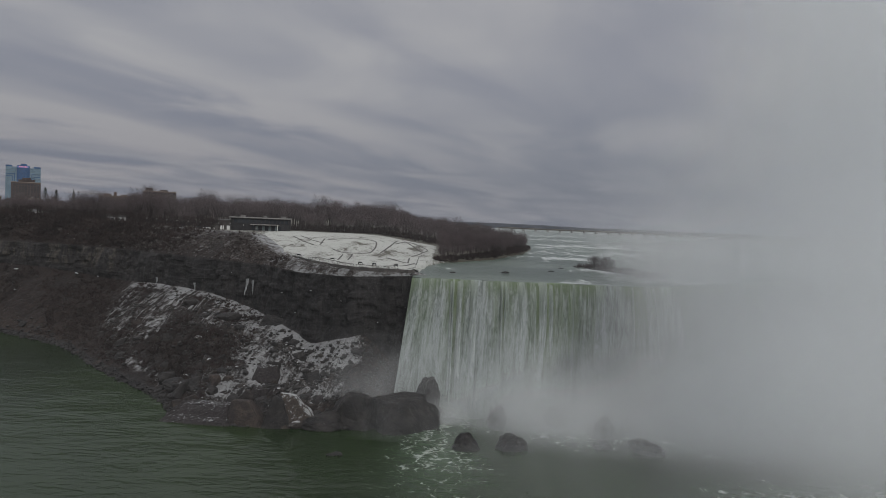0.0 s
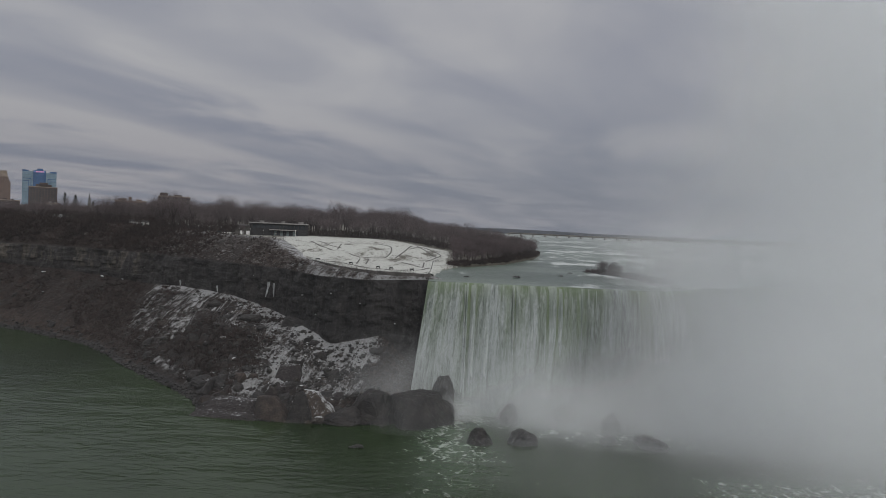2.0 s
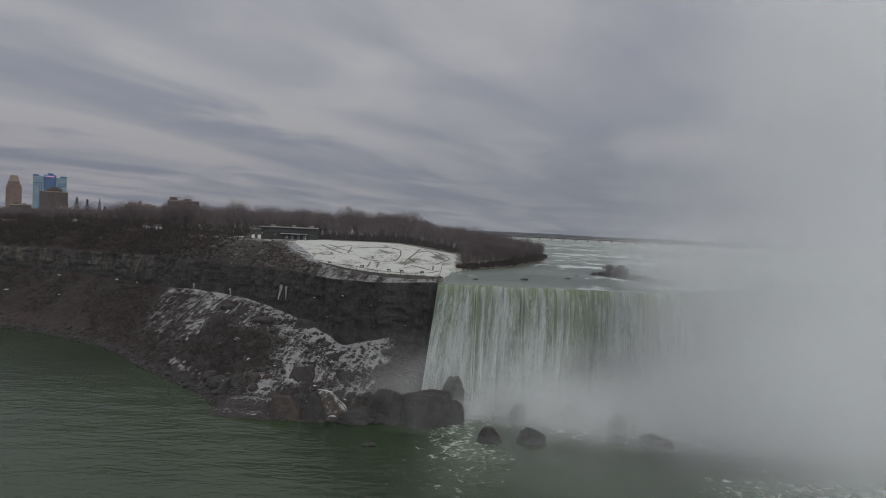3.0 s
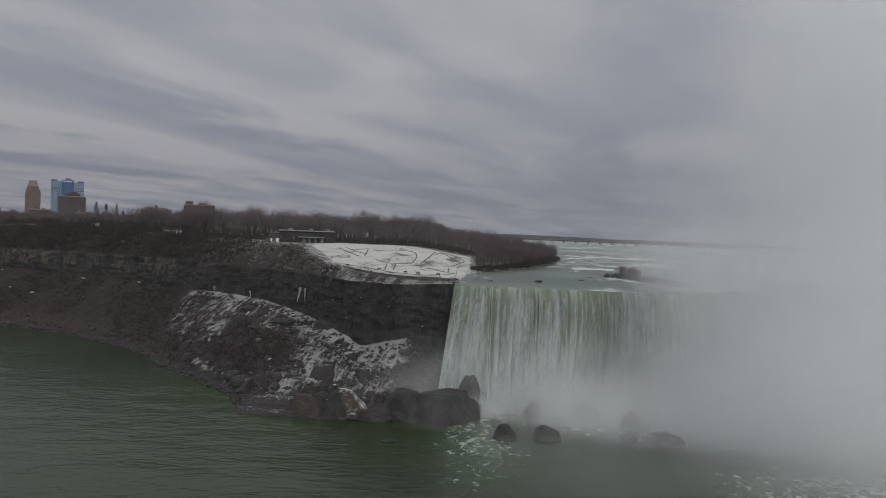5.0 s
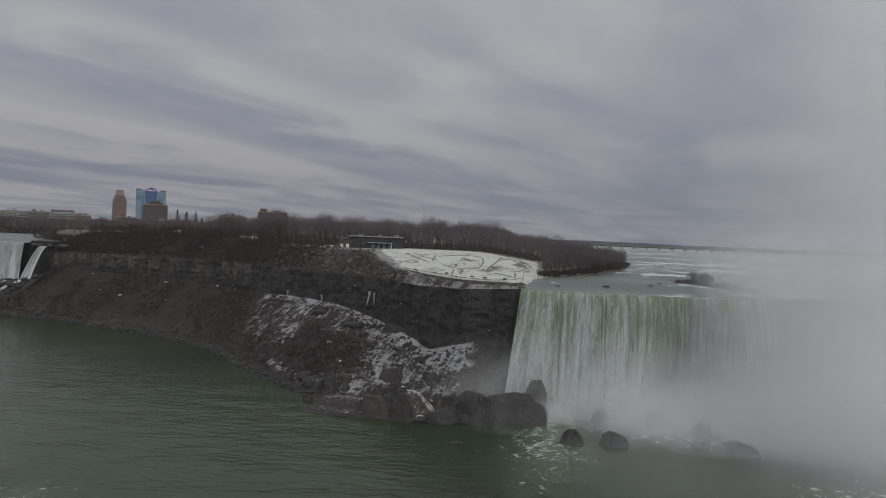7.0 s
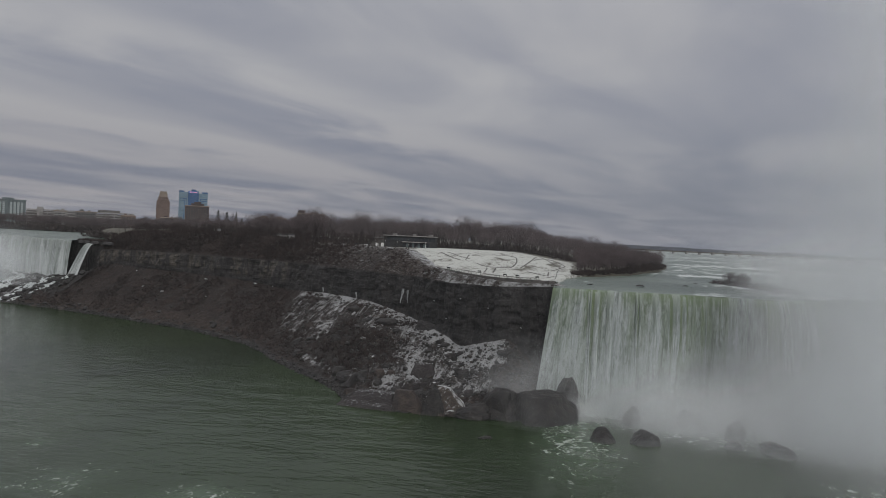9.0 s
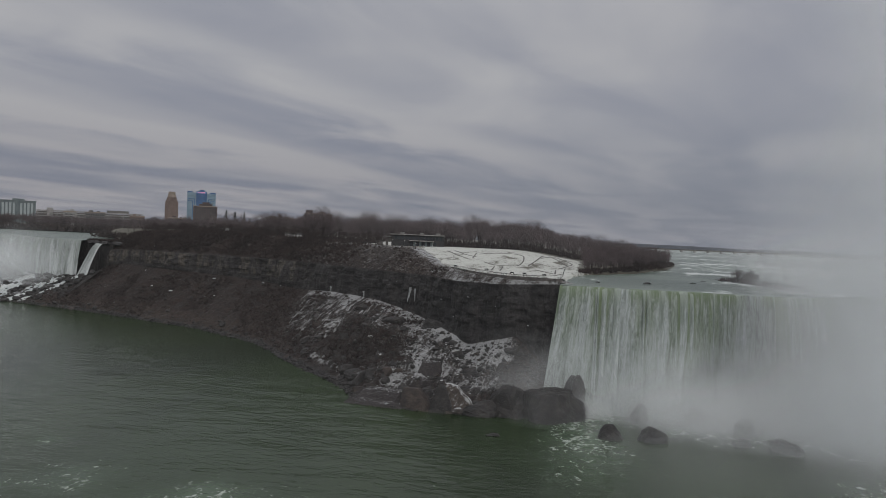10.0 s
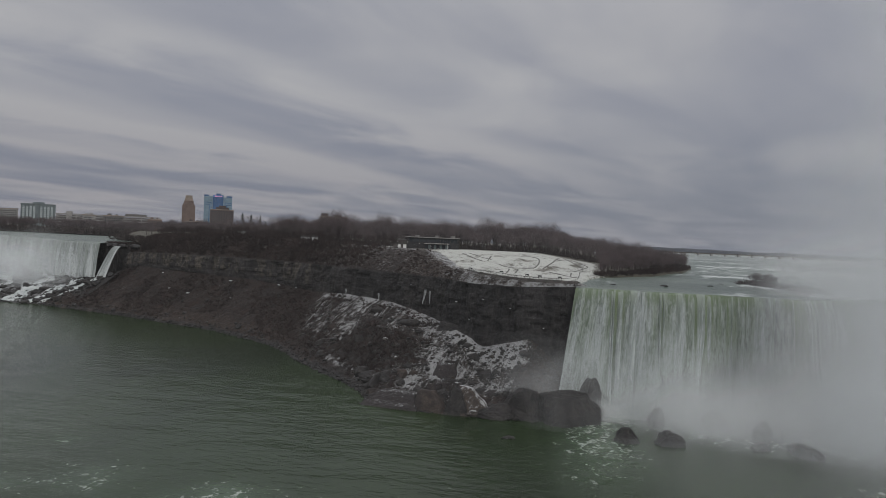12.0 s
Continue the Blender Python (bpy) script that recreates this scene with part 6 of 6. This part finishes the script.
parking_house()
r = np.random.default_rng(19)
for x, y, w, h, mat, label in ((-900, 1080, 20, 24, CONCRETE, "low pale grey block in the town"), (-872, 1110, 34, 25, DARK_WALL, "low dark block in the town"),
                               (-835, 1180, 26, 22, TAN_BRICK, "low tan block in the town"), (-800, 1260, 34, 22, BRICK, "low brown block in the town"),
                               (-760, 1330, 24, 20, CONCRETE, "low grey block in the town")):
    brick_block(x, y, w, h, 18, mat, label, ((-w * 0.3, -w * 0.1, 3), (w * 0.1, w * 0.22, 2)), 8, 4, "town_block")


# ---- mist ----
def veil(name, plan, z0, z1, mat, label, seed, rim=(0.25, 0.25, 0.3, 0.35), lean=0.0, wave=1.0, ragged=0.0, rise=0.0):
    """A drifting sheet of spray along a plan line, thinning at its rims: left, right, foot, head; ragged: how far its head rises and sinks; rise: how much lower it starts."""
    n, m = 90, 60
    line = ease(list(range(len(plan))), np.array(plan, float), np.linspace(0, len(plan) - 1, n))
    u = np.linspace(0, 1, n)
    crown = 1 - ragged * (0.5 + 0.5 * rough(np.column_stack([line, np.zeros(n)]), 24, 3, seed + 9, 0.55))
    crown = crown * (1 - rise * (1 - step(u, 0.08, 0.42)))
    rowsv, dens = [], []
    for w in np.linspace(0, 1, m):
        z = z0 + (z1 - z0) * w
        q = np.column_stack([line, np.full(n, z)])
        p = line + np.column_stack([np.zeros(n), rough(q, 40, 2, seed + 3)]) * wave + np.array([lean * (w - 0.5), 0])
        shift = 0.5 * rim[0] * float(rough(np.array([[0, z, 0]]), 45, 2, seed + 7)[0])
        side = step(u + shift * (1 - step(u, 0.5, 1)), rim[0] * 0.3, rim[0] * 1.3) * (1 - step(u, 1 - rim[1], 1) if rim[1] else 1) * step(u, 0, rim[0] * 0.5)
        tall = (step(np.full(n, w), 0, rim[2]) if rim[2] else 1) * (1 - step(w / crown, 1 - rim[3], 1) if rim[3] else 1)
        rowsv.append(np.column_stack([p, np.full(n, z)]))
        dens.append(side * tall)
    me = mesh_from(name, np.concatenate(rowsv), grid_faces(m, n), True, thickness=np.concatenate(dens))
    return thing(name, me, mat, label, "mist", "spray of the falls", kind="stuff")


WET_AIR = (0.93, 0.955, 0.965)
# Same spray near the water, its weaker light put into a greyer tone.
DIM_AIR = (0.86, 0.885, 0.895)
# the great column, sheet behind sheet
for i in range(13):
    y = 268 - 8.5 * i
    x0 = 46 + 4 * math.sin(2.1 * i) + 0.9 * i
    plume = mist_material("plume_mist", 0.235, 0.011 + 0.001 * i, 1.7 * i, -0.1, 0.58, WET_AIR)
    veil("mist", [(x0, y), (x0 + 45, y + 2), (x0 + 105, y - 2), (x0 + 190, y - 6)], -4, 205 - 4 * abs(i - 5), plume, "tall pale column of spray", 171 + 11 * i, (0.46, 0, 0.008 * i, 0.25), 12, 1.0)
# billows that boil up between the boulders, higher towards the column
for i in range(11):
    y = 273 - 4.6 * i
    low = mist_material("low_mist", 0.24 if i < 5 else 0.17, 0.03 + 0.004 * (i % 5), 3.7 + 1.37 * i, 0.2, 0.58, DIM_AIR)
    x0 = -18 + 3.4 * i
    veil("mist", [(x0, y), (x0 + 34, y - 1), (x0 + 76, y - 1), (x0 + 160, y - 2)], -2 + 0.2 * i, 46 + 0.6 * i, low, "low spray boiling round the boulders", 75 + i, (0.16 + 0.012 * i, 0, 0.02 * i, 0.8 if i % 3 else 0.5), 0, 1.0, 0.4 if i % 3 else 0.62, 0.46)


def mist_floor(x0, x1, y0, y1, z, mat, label, seed, near=0.6):
    """Spray lying over the water: thins towards the near side, the left and the far rim."""
    u, w = np.meshgrid(np.linspace(0, 1, 60), np.linspace(0, 1, 60))
    u, w = u.ravel(), w.ravel()
    p = np.column_stack([x0 + (x1 - x0) * u, y0 + (y1 - y0) * w, np.full(3600, z)])
    p[:, 2] += rough(p, 25, 2, seed) * 0.8
    dense = step(u, 0, 0.35) * step(w, 0, near) * (1 - step(w, 0.93, 1.0))
    return thing("mist", mesh_from("mist", p, grid_faces(60, 60), True, thickness=dense), mat, label, "mist", "spray of the falls", kind="stuff")


SIDE_MIST = mist_material("side_mist", 0.235, 0.02, 7.7, 0.0, 0.55, WET_AIR)
for i in range(4):
    veil("mist", [(36 + 2 * i, 254 - 6 * i), (66, 253 - 6 * i), (92, 252 - 6 * i), (140, 250 - 6 * i)], -3, 112 - 5 * i, SIDE_MIST, "bright spray rising beside the column", 95 + i, (0.6, 0, 0.0, 0.6), 6, 1.0, 0.2)
FLOOR = mist_material("floor_mist", 0.23, 0.03, 3.3, 0.1, 0.62, DIM_AIR)
THIN_FLOOR = mist_material("thin_floor_mist", 0.18, 0.02, 5.1, 0.1, 0.62, DIM_AIR)
mist_floor(4, 150, 222, 272, 1.3, FLOOR, "spray lying over the boiling water", 301)
mist_floor(10, 150, 205, 272, 3.2, FLOOR, "spray lying over the boiling water", 302)
for i in range(3):
    drift = mist_material("drift_mist", 0.20, 0.03, 8.1 + 2.3 * i, 0.2, 0.62, DIM_AIR)
    veil("mist", [(-8 + 4 * i, 270 - 6 * i), (24 + 4 * i, 269 - 6 * i), (50 + 4 * i, 268 - 6 * i), (84, 266 - 6 * i)], -1, 26, drift, "low spray boiling round the boulders", 120 + i, (0.3, 0.4, 0.04 * i, 0.8), 0, 1.0, 0.55)
SPLASH = mist_material("splash_mist", 0.24, 0.07, 6.3, 0.0, 0.5, WET_AIR)
for i in range(3):
    veil("mist", [(-7, 263.5 - i), (0, 263.3 - i), (8, 263 - i), (17, 262.6 - i)], 0, 15 - i, SPLASH, "white splash between black rocks", 140 + i, (0.35, 0.3, 0.0, 0.7), 0, 0.3, 0.4)
mist_floor(-12, 150, 140, 268, 2.2, THIN_FLOOR, "thin spray drifting out over the river", 303, 0.8)
THIN = mist_material("thin_mist", 0.24, 0.045, 2, 0.2, 0.7, WET_AIR)
FRONT_MIST = mist_material("drifting_mist", 0.09, 0.06, 9, 0.2, 0.65, WET_AIR)
veil("mist", [(-42, 246), (-22, 243), (-4, 241), (16, 240)], -1, 24, FRONT_MIST, "thin spray drifting past the great boulder", 89, (0.4, 0.3, 0.1, 0.75), 3, 1)
RIVER_HAZE = mist_material("river_haze", 0.24, 0.01, 5, 0.0, 0.5)
veil("haze", [(60, 640), (180, 650), (320, 660), (520, 640)], 46, 100, RIVER_HAZE, "spray haze over the upper river", 90, (0.25, 0, 0, 0.6), 0, 2)
for i in range(3):
    veil("haze", [(50, 297 + 3 * i), (72, 297 + 3 * i), (96, 300 + 3 * i), (124, 302 + 3 * i)], 49, 76, RIVER_HAZE, "thin spray drifting over the rapids", 91 + i, (0.45, 0, 0.05, 0.7), 0, 1)
for i in range(2):
    veil("mist", [(-52, 264 + i), (-30, 264 + i), (-8, 264 + i), (12, 264 + i)], 1, 40, THIN, "thin spray drifting over dark rocks", 88 + i, (0.4, 0.3, 0.2, 0.7), 6, 1, 0.3)
FAR_MIST = mist_material("far_mist", 0.24, 0.02, 4, -0.1, 0.5, WET_AIR)
for i in range(7):
    veil("mist", [(-720, 570 + 6 * i), (-590, 540 + 5 * i), (-485, 503 + 4 * i), (-405, 470 + 3 * i)], 0, 56 + 4 * i, FAR_MIST, "spray hanging before the far falls", 81 + i, (0.05, 0.45, 0.15, 0.65), 0, 3, 0.25)
# Single thin sheets added to lift the dark tones behind, as hazy air would.
HAZE = mist_material("spray_haze", 0.026, 0.004, 6, 0.0, 0.5)
veil("haze", [(-420, 60), (-150, 130), (0, 150), (150, 130), (300, 40)], -10, 130, HAZE, "faint spray haze filling the gorge", 83, (0.1, 0, 0, 0.5), 0, 2)
veil("haze", [(-700, 700), (-420, 560), (-150, 478), (60, 470), (200, 600)], 40, 130, HAZE, "faint spray haze over the island", 84, (0.15, 0.3, 0, 0.6), 0, 2)
TOWN_HAZE = mist_material("town_haze", 0.05, 0.004, 8, 0.0, 0.5)
veil("haze", [(-1500, 900), (-1000, 960), (-600, 1000), (-300, 1100), (0, 1300)], 45, 190, TOWN_HAZE, "faint winter haze before the town", 85, (0.1, 0.4, 0, 0.5), 0, 2)
